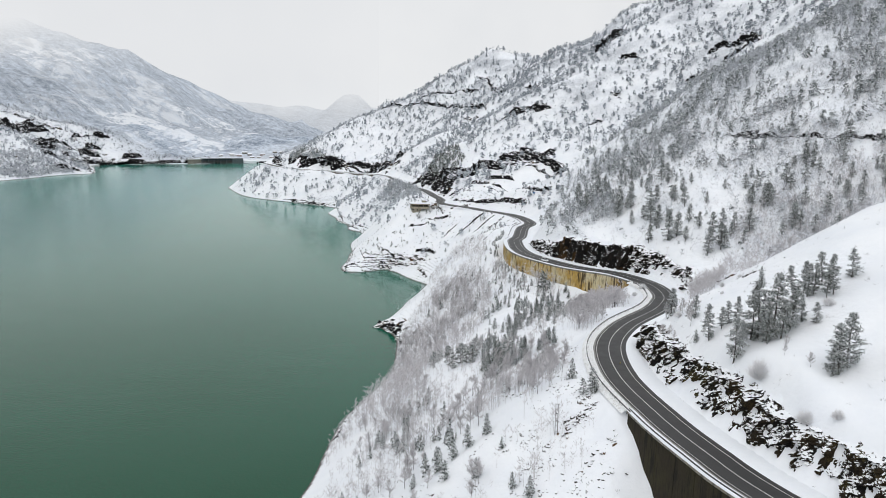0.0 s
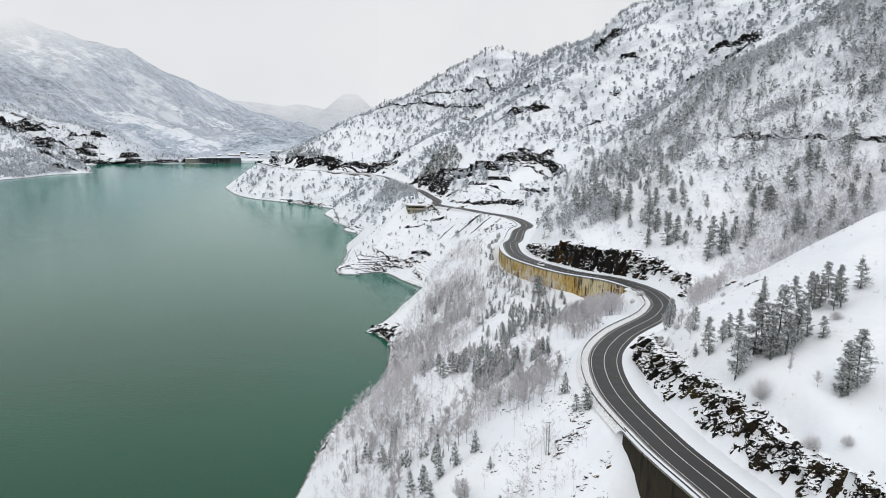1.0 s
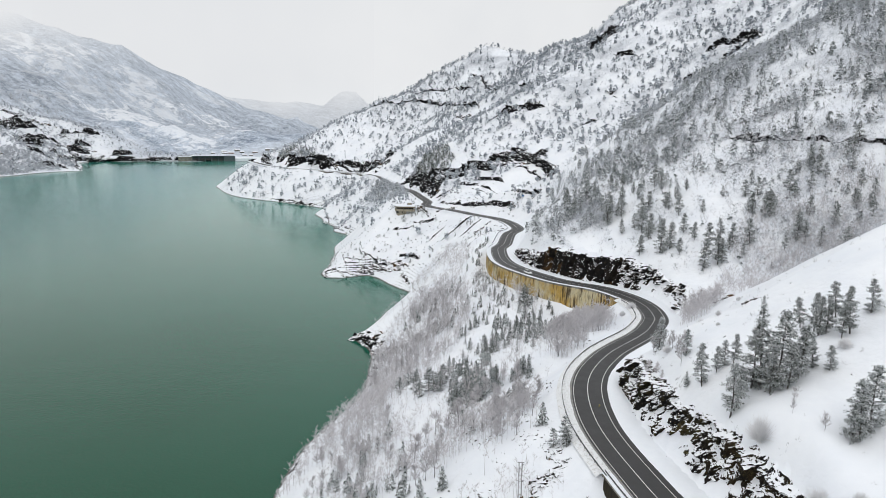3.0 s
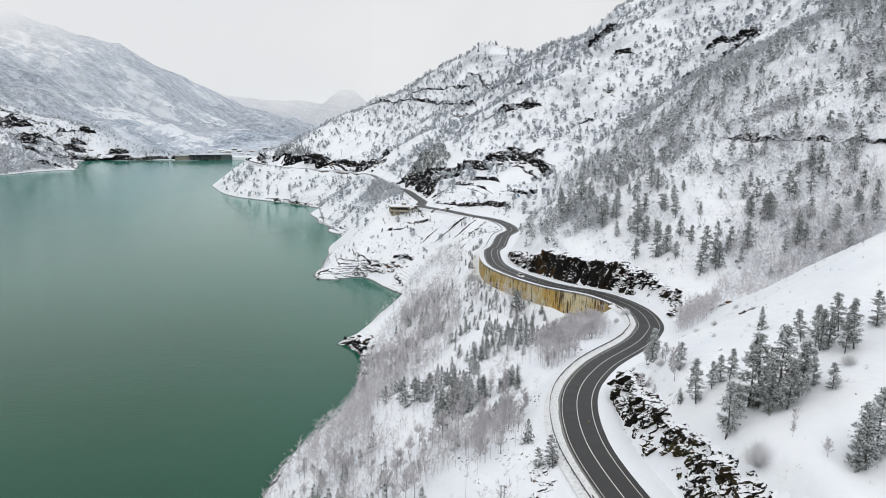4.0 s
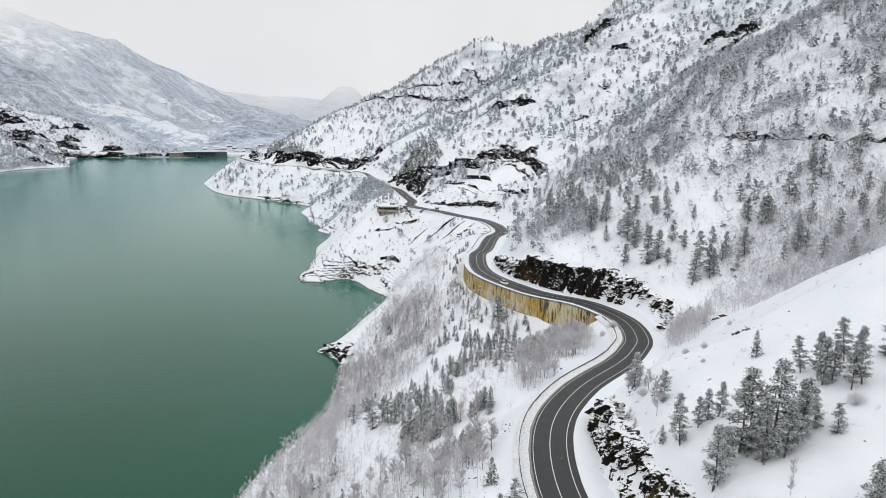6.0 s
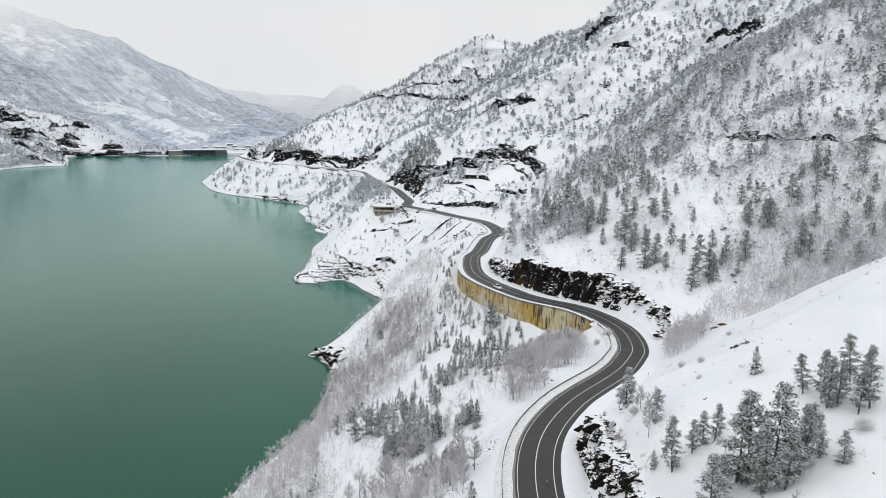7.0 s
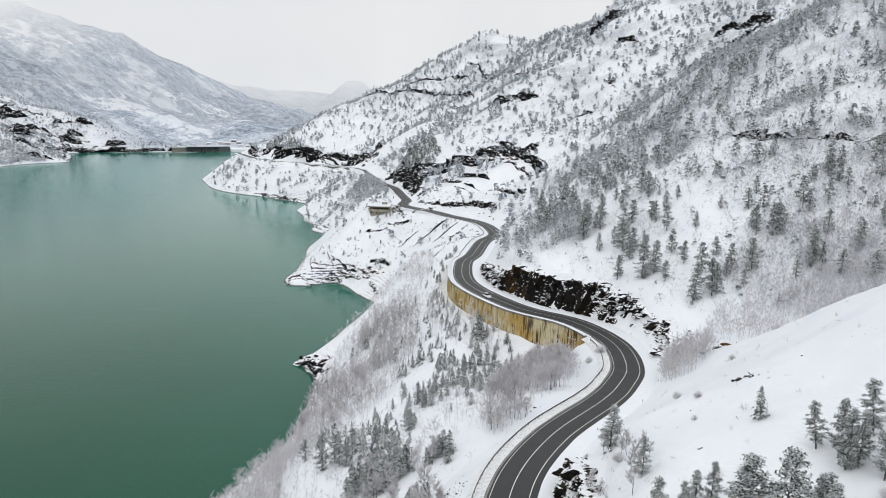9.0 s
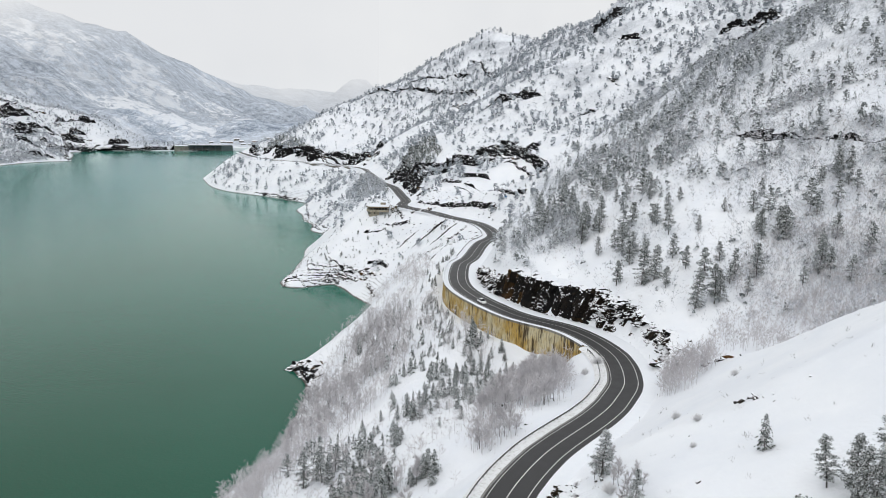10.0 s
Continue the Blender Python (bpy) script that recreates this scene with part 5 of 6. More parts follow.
# the pines on the open spur: x, y, height
SPUR_PINES = [(-22.8, 212.0, 7.4), (-15.3, 198.0, 5.6), (-10.7, 183.4, 8.2), (-8.3, 185.5, 5.2), (-7.1, 186.9, 5.2), (-5.5, 187.2, 5.9), (-4.7, 171.8, 9.6),
              (-3.1, 175.4, 6.3), (-0.6, 177.7, 12.7), (-1.8, 178.2, 11.2), (2.1, 175.6, 14.3), (1.4, 174.5, 8.8), (4.1, 174.4, 8.5), (5.7, 177.4, 10.1),
              (6.6, 179.7, 7.7), (8.0, 181.3, 5.9), (10.7, 178.7, 4.7), (6.0, 195.7, 6.2), (8.3, 193.3, 7.5), (9.0, 190.7, 7.7), (10.2, 191.0, 6.8),
              (12.1, 196.7, 7.1), (12.8, 188.2, 7.0), (14.2, 189.2, 9.0), (17.8, 195.4, 6.7), (14.4, 158.5, 9.7), (15.9, 160.6, 10.9), (13.3, 158.2, 6.2)]
HILL_PINES = [(-51.6, 361.4, 11.2), (-47.6, 357.0, 8.8), (-49.3, 344.0, 8.0), (-40.8, 340.1, 13.5), (-37.3, 340.4, 10.5), (-33.0, 335.5, 6.4), (-28.5, 342.0, 7.2),
              (-23.3, 325.3, 11.2), (-18.4, 327.4, 11.2), (-17.3, 328.1, 9.4), (-19.4, 343.9, 6.1), (-27.8, 358.8, 5.3), (-8.5, 338.1, 10.3), (-8.8, 352.1, 9.6),
              (7.1, 341.7, 11.0), (-43.6, 371.9, 6.2)]
for x, y, h in SPUR_PINES:
    plant(PINES, 10, x, y, h, tr, "tall pine with snowy boughs on the open slope")
for x, y, h in HILL_PINES:
    plant(PINES, 10, x, y, h, tr, "tall pine with snowy boughs above the rock face")
for x, y, h in [(-35.5, 177, 5.2), (-37.2, 175.0, 4.0), (-34.6, 174.8, 4.2), (-103.6, 252.2, 7.0), (-98, 249, 7.5), (-95, 246.5, 7.0), (-92, 245, 6.5), (-100, 246.5, 6.0), (-94, 251, 7.0), (-88.5, 247, 5.0), (-101, 256, 5.5), (-112, 257, 6.0), (-276, 594, 6), (-261, 599, 5.5), (-286, 563, 3), (-296, 558, 3), (-243, 582, 3)]:
    plant(DARK_PINES, 10, x, y, h, tr, "bushy dark green pine below the road")
for x, y, h in [(-0.9, 206.4, 5.0), (-42.3, 184.4, 5.4), (-92.6, 331.4, 8.0), (-90.3, 329.2, 8.4), (-94, 335, 6), (-87, 326, 3), (-79, 326, 4), (-83, 322, 4.5), (-13.7, 186.8, 3.2),
                (-69.7, 165, 6.5), (-67, 168, 5.5), (-72.5, 170, 5), (-93.5, 193.8, 4.5), (-56.7, 156.3, 5), (-74.8, 168.6, 5.5), (-76.8, 165.2, 4), (-41.3, 146.9, 5), (-46, 150, 4), (-64, 170, 6), (-60, 172, 5.5), (-88, 190, 4), (-96, 196, 4.5), (-66, 160, 5), (-53, 163, 3), (-72, 178, 4.5)]:
    plant([FIRS[3]], 6, x, y, h, tr, "dense snowy conifer standing alone in the snow")
for x, y, h in [(0.5, 163.4, 4.8), (-10.2, 213.4, 1.1), (13.3, 184.7, 2.4), (9, 149, 3.2), (14, 146, 2.2), (-24, 222, 2.2), (-20, 205, 2.0),
                (-44, 300, 3.0), (-46, 296, 2.2), (-11, 224, 1.6), (-16, 240, 1.8), (-8, 262, 1.5)]:
    plant(BUSHES, 2.5, x, y, h, tr)
for x, y, h in [(9.5, 159.3, 3.2), (5.3, 168.0, 2.8), (5.0, 164, 2.7), (-19, 206, 4.5), (-17, 202, 4), (-24, 213, 4.5)]:
    plant(BARES, 7, x, y, h, tr, "small thin leafless tree in the snow")


def scattered(cx, cy, rx, ry, bearing, count, r, clear=8.5, patchy=-0.35):
    """Random places in an ellipse, clear of the road and the lake."""
    out = []
    c, s = math.cos(radians(bearing)), math.sin(radians(bearing))
    for _ in range(60):
        if len(out) >= count:
            break
        n = (count - len(out)) * 3 + 8
        d = np.sqrt(r.uniform(0, 1, n))
        a = r.uniform(0, 2 * np.pi, n)
        u, v = d * np.cos(a) * rx, d * np.sin(a) * ry
        x, y = cx + u * c - v * s, cy + u * s + v * c
        sd, _, _ = near_road(x, y)
        ok = (np.abs(sd) > clear) & (ground_height(x, y) > 1.2) & (rough(x + 300, y, 16, 2) > patchy) & (((x + 97) * 0.8 + (y - 238) * 0.6) ** 2 / 64 + ((y - 238) * 0.8 - (x + 97) * 0.6) ** 2 / 900 > 1)
        out += list(zip(x[ok], y[ok]))
    return out[:count]


nr = np.random.default_rng(21)
# leafless woods: middle, half widths, bearing, number, heights
for cx, cy, rx, ry, b, n, lo, hi in [(-58, 283, 9, 42, 8, 100, 4.5, 7.5), (-146, 340, 20, 58, 24, 60, 5, 8.5), (-70, 208, 20, 32, 20, 40, 5, 8), (-112, 232, 26, 20, 30, 22, 4, 7),
                                     (-78, 158, 30, 26, 140, 44, 4, 6.5), (-48, 190, 8, 20, 15, 16, 4, 6), (-20, 204, 4, 15, 25, 20, 2.2, 4.2)]:
    for x, y in scattered(cx, cy, rx, ry, b, n, nr, 11):
        plant(BARES, 7, x, y, tr.uniform(lo, hi), tr)
for cx, cy, rx, ry, b, n, lo, hi in [(-92, 298, 20, 38, 25, 40, 2.4, 5.5), (-77, 229, 9, 13, 20, 40, 4, 7.5), (-60, 224, 4, 14, 15, 16, 3.5, 6), (-78, 318, 12, 14, 10, 16, 3, 6), (-104, 348, 44, 9, 130, 22, 2.2, 4.5),
                                     (-79, 259, 12, 13, 20, 16, 3, 6), (-68, 168, 9, 10, 30, 12, 4, 7), (-84, 287, 9, 12, 20, 18, 3.5, 6.5), (-97, 208, 10, 10, 0, 8, 3, 5), (-147, 425, 7, 32, 12, 26, 2, 3.8), (-120, 366, 9, 14, 40, 10, 2, 3.5)]:
    for x, y in scattered(cx, cy, rx, ry, b, n, nr, 9.5, -0.05):
        plant(FIRS, 6, x, y, tr.uniform(lo, hi), tr)


for x, y in scattered(-14, 352, 70, 22, 146, 34, nr, 22, -0.5) + scattered(30, 368, 40, 24, 30, 46, nr, 30, -0.4) + scattered(-70, 392, 40, 16, 136, 30, nr, 22, -0.4):
    if y > 330 + 0.2 * x:
        plant(FLANK_PINES, 10, x, y, tr.uniform(4.5, 10), tr)


def woods(name, templates, spots, heights, size, mat, label, category, r):
    """Far trees past counting, in one mesh."""
    x, y = np.array([s[0] for s in spots]), np.array([s[1] for s in spots])
    z = ground_height(x, y) - 0.2
    pick = r.integers(0, len(templates), len(x))
    yaw, k = r.uniform(0, 2 * np.pi, len(x)), heights / size
    vs, fs, n = [], [], 0
    for j, (tv, tf) in enumerate(templates):
        w = np.where(pick == j)[0]
        c, s = np.cos(yaw[w])[:, None], np.sin(yaw[w])[:, None]
        v = tv[None] * (k[w] * r.uniform(0.85, 1.2, len(w)))[:, None, None]
        v = np.stack([v[..., 0] * c - v[..., 1] * s + x[w][:, None], v[..., 0] * s + v[..., 1] * c + y[w][:, None],
                      tv[None, :, 2] * k[w][:, None] + z[w][:, None]], 2)
        vs.append(v.reshape(-1, 3))
        fs.append((tf[None] + n + len(tv) * np.arange(len(w))[:, None, None]).reshape(-1, 3))
        n += v.shape[0] * v.shape[1]
    ob = new(name, mesh_of(name, np.vstack(vs), np.vstack(fs), mat))
    return tagged(ob, label, category, kind="stuff")


def hill_spots(n, r, box_lo, box_hi, density, clear=14):
    """Random places on the land, thinned by a density map."""
    x, y = r.uniform(box_lo[0], box_hi[0], n), r.uniform(box_lo[1], box_hi[1], n)
    keep = r.uniform(0, 1, n) < density(x, y)
    x, y = x[keep], y[keep]
    s, _, _ = near_road(x, y)
    ok = (np.abs(s) > clear) & (ground_height(x, y) > 2.5)
    return np.stack([x[ok], y[ok]], 1)


def near_hill(x, y):
    """The wooded flank above the far cutting: thick high up, open lower down."""
    s, _, _ = near_road(x, y)
    above = np.clip((s - 12) / 50, 0.4, 1)
    gaps = np.clip(rough(x + 40, y + 700, 45, 4) * 2.4 + 0.8 + np.clip((s - 130) / 200, 0, 0.7) + np.clip((x - 15) / 60, 0, 0.5), 0.3, 1)
    spur = (y < 312 + 0.2 * x)
    bowl = np.exp(-(((x + 190) / 55) ** 2 + ((y - 655) / 45) ** 2))
    return np.where(spur | (s < 14), 0, above * gaps) * np.clip(1 - 1.6 * bowl, 0, 1)


def far_hill(x, y):
    s, _, _ = near_road(x, y)
    bowl = np.exp(-(((x + 190) / 60) ** 2 + ((y - 655) / 50) ** 2))
    lower = np.where(s < 0, 1.3 * np.clip((y - 640) / 40, 0.05, 1) * np.clip((60 + s) / 30, 0.25, 1), 1.0)
    lower = lower * (np.hypot(x + 278, y - 600) > 24)
    return np.clip(rough(x + 90, y + 300, 70, 4) * 1.5 + 0.62, 0.22, 1) * np.clip(1 - 1.6 * bowl, 0, 1) * lower


wr = np.random.default_rng(77)


def one_stick(height, base):
    return tubes(np.array([[0, 0, -0.5]]), np.array([[0, 0, height]]), np.array([base]), np.array([base * 0.3]), 3)


far_pine = [dome_arrays(100 + k, 12, 10, 0.30 + 0.03 * (k % 3), 0.17) for k in range(6)]
mid_pine = [joined([one_stick(9, 0.15), dome_arrays(120 + k, 48, 10, 0.30, 0.075)]) for k in range(5)] + [fir_arrays(125 + k, 42, 10, 0.30, 0.95)[2] for k in range(2)]
far_shrub = [dome_arrays(130 + k, 7, 7, 0.42, 0.15) for k in range(5)]
far_bare = [f for t, _, f in (bare_arrays(140 + k, 10, 7, 0.36, 0.20, 7, 0.12) for k in range(5))]
soft_bare = [f for t, _, f in (bare_arrays(150 + k, 23, 7, 0.36, 0.095, 12, 0.1) for k in range(5))]
mid_bare = [joined([one_stick(5.5, 0.06), f]) for t, _, f in (bare_arrays(160 + k, 30, 7, 0.34, 0.08, 10) for k in range(5))]

sp = hill_spots(5000, wr, (-150, 318), (150, 640), near_hill)
sp = sp[sp[:, 1] - 0.2 * sp[:, 0] > 392]
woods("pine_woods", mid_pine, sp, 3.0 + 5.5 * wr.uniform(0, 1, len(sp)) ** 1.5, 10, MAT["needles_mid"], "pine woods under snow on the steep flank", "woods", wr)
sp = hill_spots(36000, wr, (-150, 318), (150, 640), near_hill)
woods("leafless_woods", soft_bare, sp, wr.uniform(3.5, 6.5, len(sp)), 7, MAT["twig_haze"], "grey leafless woods white with frost", "woods", wr)
sp = hill_spots(16000, wr, (-900, 480), (160, 1420), far_hill)
sp = sp[~((sp[:, 0] > -150) & (sp[:, 1] < 640))]
woods("pine_woods", far_pine, sp, wr.uniform(3.5, 8, len(sp)), 10, MAT["needles_frost_haze"], "scattered frosted pines on the far hillside", "woods", wr)
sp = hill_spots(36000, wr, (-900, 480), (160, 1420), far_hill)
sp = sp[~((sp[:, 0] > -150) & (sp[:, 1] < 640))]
woods("leafless_woods", far_bare, sp, wr.uniform(3, 6.5, len(sp)), 7, MAT["twig_haze"], "frosted leafless scrub on the far hillside", "woods", wr)
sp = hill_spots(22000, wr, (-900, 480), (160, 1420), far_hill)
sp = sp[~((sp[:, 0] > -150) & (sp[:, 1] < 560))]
woods("scrub", far_shrub, sp, wr.uniform(2, 5.5, len(sp)), 7, MAT["twig_haze"], "rounded frosted shrubs on the far hillside", "scrub", wr)


# low shrubs and saplings among the trees of the flank
sp = hill_spots(3400, wr, (-130, 322), (120, 500), near_hill)
woods("scrub", far_shrub, sp, wr.uniform(1.2, 3.6, len(sp)), 7, MAT["needles_mid"], "low snowy shrubs and saplings on the flank", "scrub", wr)
sp = hill_spots(9000, wr, (-110, 322), (120, 470), near_hill)
woods("leafless_woods", soft_bare, sp, wr.uniform(2.5, 5.5, len(sp)), 7, MAT["twig"], "grey leafless saplings on the lower flank", "woods", wr)
# thickets at the foot of the flank, on the brow of the far cutting
sp = np.array(scattered(-92, 395, 30, 15, 135, 420, wr, 17, -0.5) + scattered(-60, 372, 26, 9, 145, 120, wr, 22, -0.2))
woods("scrub", soft_bare, sp, wr.uniform(3.0, 6.0, len(sp)), 7, MAT["twig_haze"], "frosted leafless thicket over the rock face", "scrub", wr)
sp = np.array(scattered(-92, 400, 30, 16, 135, 46, wr, 18, -0.5) + scattered(-66, 425, 26, 14, 135, 40, wr, 18, -0.5))
woods("pine_woods", mid_pine, sp, wr.uniform(4, 8, len(sp)), 10, MAT["needles_mid"], "snowy pines at the foot of the flank", "woods", wr)
# dark groves above the far road and on the shoulder of the headland
sp = np.array(scattered(-335, 785, 42, 17, 130, 120, wr, 16, -0.6) + scattered(-690, 1060, 66, 13, 152, 110, wr, 20, -0.6))
woods("pine_woods", mid_pine, sp, wr.uniform(5, 9, len(sp)), 10, MAT["needles"], "dark pine groves over the far road", "woods", wr)
# the thick copse under the far road
sp = np.array(scattered(-378, 752, 105, 15, 126, 800, wr, 7, -0.6))
woods("leafless_woods", soft_bare, sp, wr.uniform(5, 9, len(sp)), 7, MAT["twig_haze"], "grey leafless copse below the far road", "woods", wr)
sp = np.array(scattered(-372, 752, 90, 14, 126, 110, wr, 7, -0.6))
woods("pine_woods", mid_pine, sp, wr.uniform(5, 9, len(sp)), 10, MAT["needles_mid"], "snowy pines below the far road", "woods", wr)


def lake_slope(x, y):
    s, _, _ = near_road(x, y)
    return np.where(s < -12, np.clip(rough(x + 11, y + 31, 24, 3) * 5 + 0.5, 0.03, 1), 0) * np.where((y > 380) & (y < 640), 0.35, 1)


sp = hill_spots(9500, wr, (-215, 100), (-30, 470), lake_slope, 12)
woods("scrub", mid_bare, sp, wr.uniform(1.5, 5.5, len(sp)), 7, MAT["twig"], "thin leafless scrub white with frost above the lake", "scrub", wr)
def thickets(x, y):
    s, _, _ = near_road(x, y)
    return np.where((s < -15) & (s > -75), np.clip(rough(x + 211, y + 131, 17, 3) * 6 - 0.9, 0, 1), 0)


sp = hill_spots(1700, wr, (-170, 150), (-55, 400), thickets, 14)
woods("young_conifers", [c for _, _, c in (fir_arrays(180 + k, 70, 6, 0.26, 0.85) for k in range(4))], sp, wr.uniform(2.0, 5.5, len(sp)), 6,
      MAT["needles"], "thickets of young conifers dusted with snow", "conifers", wr)
# the thick grey belt along the lake and the copse inside the bend
sp = np.array(scattered(-146, 342, 24, 68, 24, 1250, wr, 12) + scattered(-58, 285, 10, 46, 8, 430, wr, 11) + scattered(-74, 208, 24, 36, 20, 190, wr, 12, -0.1) + scattered(-118, 240, 30, 26, 30, 150, wr, 12, 0.0) + scattered(-132, 264, 16, 34, 28, 360, wr, 12, -0.8) + scattered(-108, 232, 14, 24, 35, 160, wr, 12, -0.8)
              + scattered(-166, 418, 14, 48, 15, 260, wr, 10) + scattered(-108, 350, 42, 9, 130, 120, wr, 9)
              + scattered(-190, 455, 14, 60, 15, 120, wr, 12) + scattered(-82, 160, 40, 32, 130, 210, wr, 12, 0.05) + scattered(-50, 175, 10, 30, 25, 60, wr, 12))
woods("leafless_woods", mid_bare, sp, wr.uniform(3.8, 7.8, len(sp)), 7, MAT["twig"], "thick grey leafless woods above the lake", "woods", wr)
# grey scrub in the gully behind the spur
sp = np.array(scattered(-21, 286, 7, 17, 20, 260, wr, 9) + scattered(8, 322, 32, 12, 35, 420, wr, 12) + scattered(22, 352, 42, 17, 30, 560, wr, 12, -0.6))
woods("scrub", mid_bare, sp, wr.uniform(3.5, 6.5, len(sp)), 7, MAT["twig"], "grey leafless thicket in the snowy gully", "scrub", wr)


def bay_hill(x, y):
    return np.clip(rough(x + 190, y + 100, 120, 4) * 1.5 + np.where((x > -1460) & (y < 1240), 1.1, 0.6), 0.05, 1)


sp = np.array(scattered(-1300, 1050, 75, 80, 20, 900, wr, 5, -0.6))
woods("leafless_woods", far_shrub, sp, wr.uniform(4, 9, len(sp)), 7, MAT["twig_haze"], "grey frosted woods on the spit across the bay", "woods", wr)
tiny_pine = [dome_arrays(200 + k, 8, 10, 0.28, 0.2) for k in range(5)]
sp = hill_spots(2600, wr, (-1900, 850), (-1250, 1600), bay_hill)
woods("pine_woods", tiny_pine, sp, wr.uniform(4, 9, len(sp)), 10, MAT["needles_frost_haze"], "frosted woods on the hill across the bay", "woods", wr)
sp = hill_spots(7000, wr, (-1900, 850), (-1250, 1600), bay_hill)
woods("scrub", far_shrub, sp, wr.uniform(3, 9, len(sp)), 7, MAT["twig_haze"], "grey leafless scrub on the hill across the bay", "scrub", wr)
# dry stalks that poke through the snow of the open slopes
stalk = [bush_arrays(220 + k, 7, 2.5, 0.03)[1] for k in range(3)]
sp = np.vstack([hill_spots(800, wr, (-32, 140), (60, 330), lambda x, y: 0.5 + 0 * x, 12), hill_spots(900, wr, (-110, 150), (-30, 340), lambda x, y: 0.6 + 0 * x, 10)])
woods("dry_stalks", stalk, sp, wr.uniform(0.4, 1.5, len(sp)), 2.5, MAT["bark"], "thin dry stalks poking through the snow", "dry plants", wr)
# small stones that show through the snow under the road
stones = [(np.array([v.co for v in me.vertices], np.float32), np.array([[i for i in p.vertices] for p in me.polygons])) for me in ROCKS[:4]]
sp = np.vstack([hill_spots(6000, wr, (-80, 125), (-25, 300), lambda x, y: np.clip(rough(x, y + 60, 9, 3) * 2.5 + 0.2, 0, 1), 8), hill_spots(11000, wr, (-62, 128), (-22, 215), lambda x, y: np.clip(rough(x, y + 60, 7, 4) * 3.5 - 0.1, 0, 1), 8),
                hill_spots(3200, wr, (-330, 470), (-160, 640), lambda x, y: np.clip(rough(x, y + 60, 18, 3) * 2.5 + 0.2, 0, 1), 12),
                hill_spots(420, wr, (-26, 140), (40, 310), lambda x, y: np.clip(rough(x + 8, y, 12, 3) * 2 + 0.3, 0.1, 1), 17)])
woods("loose_stones", stones, sp, (0.10 + 0.5 * wr.uniform(0, 1, len(sp)) ** 3) * 2.5, 2.5, MAT["rock"], "small dark stones showing through the snow", "stones", wr)
# rocks strewn over the open snow of the headland, above and below the far road
sp = np.vstack([hill_spots(2600, wr, (-330, 470), (-160, 640), lambda x, y: np.clip(rough(x, y + 60, 20, 3) * 3 + 0.25, 0, 1), 9),
                hill_spots(1500, wr, (-310, 560), (-150, 720), lambda x, y: np.clip(rough(x + 50, y, 22, 3) * 3 + 0.1, 0, 1), 11)])
woods("strewn_rocks", stones, sp, (0.35 + 1.0 * wr.uniform(0, 1, len(sp)) ** 3) * 2.2, 2.5, MAT["rock"], "dark rocks strewn over the snowy headland", "stones", wr)
sp = hill_spots(900, wr, (-340, 470), (-160, 660), lambda x, y: np.clip(rough(x + 70, y + 60, 25, 3) * 2 + 0.4, 0, 1), 9)
woods("scrub", mid_pine, sp, wr.uniform(1.2, 3.4, len(sp)), 10, MAT["needles"], "low dark shrubs on the open headland", "scrub", wr)


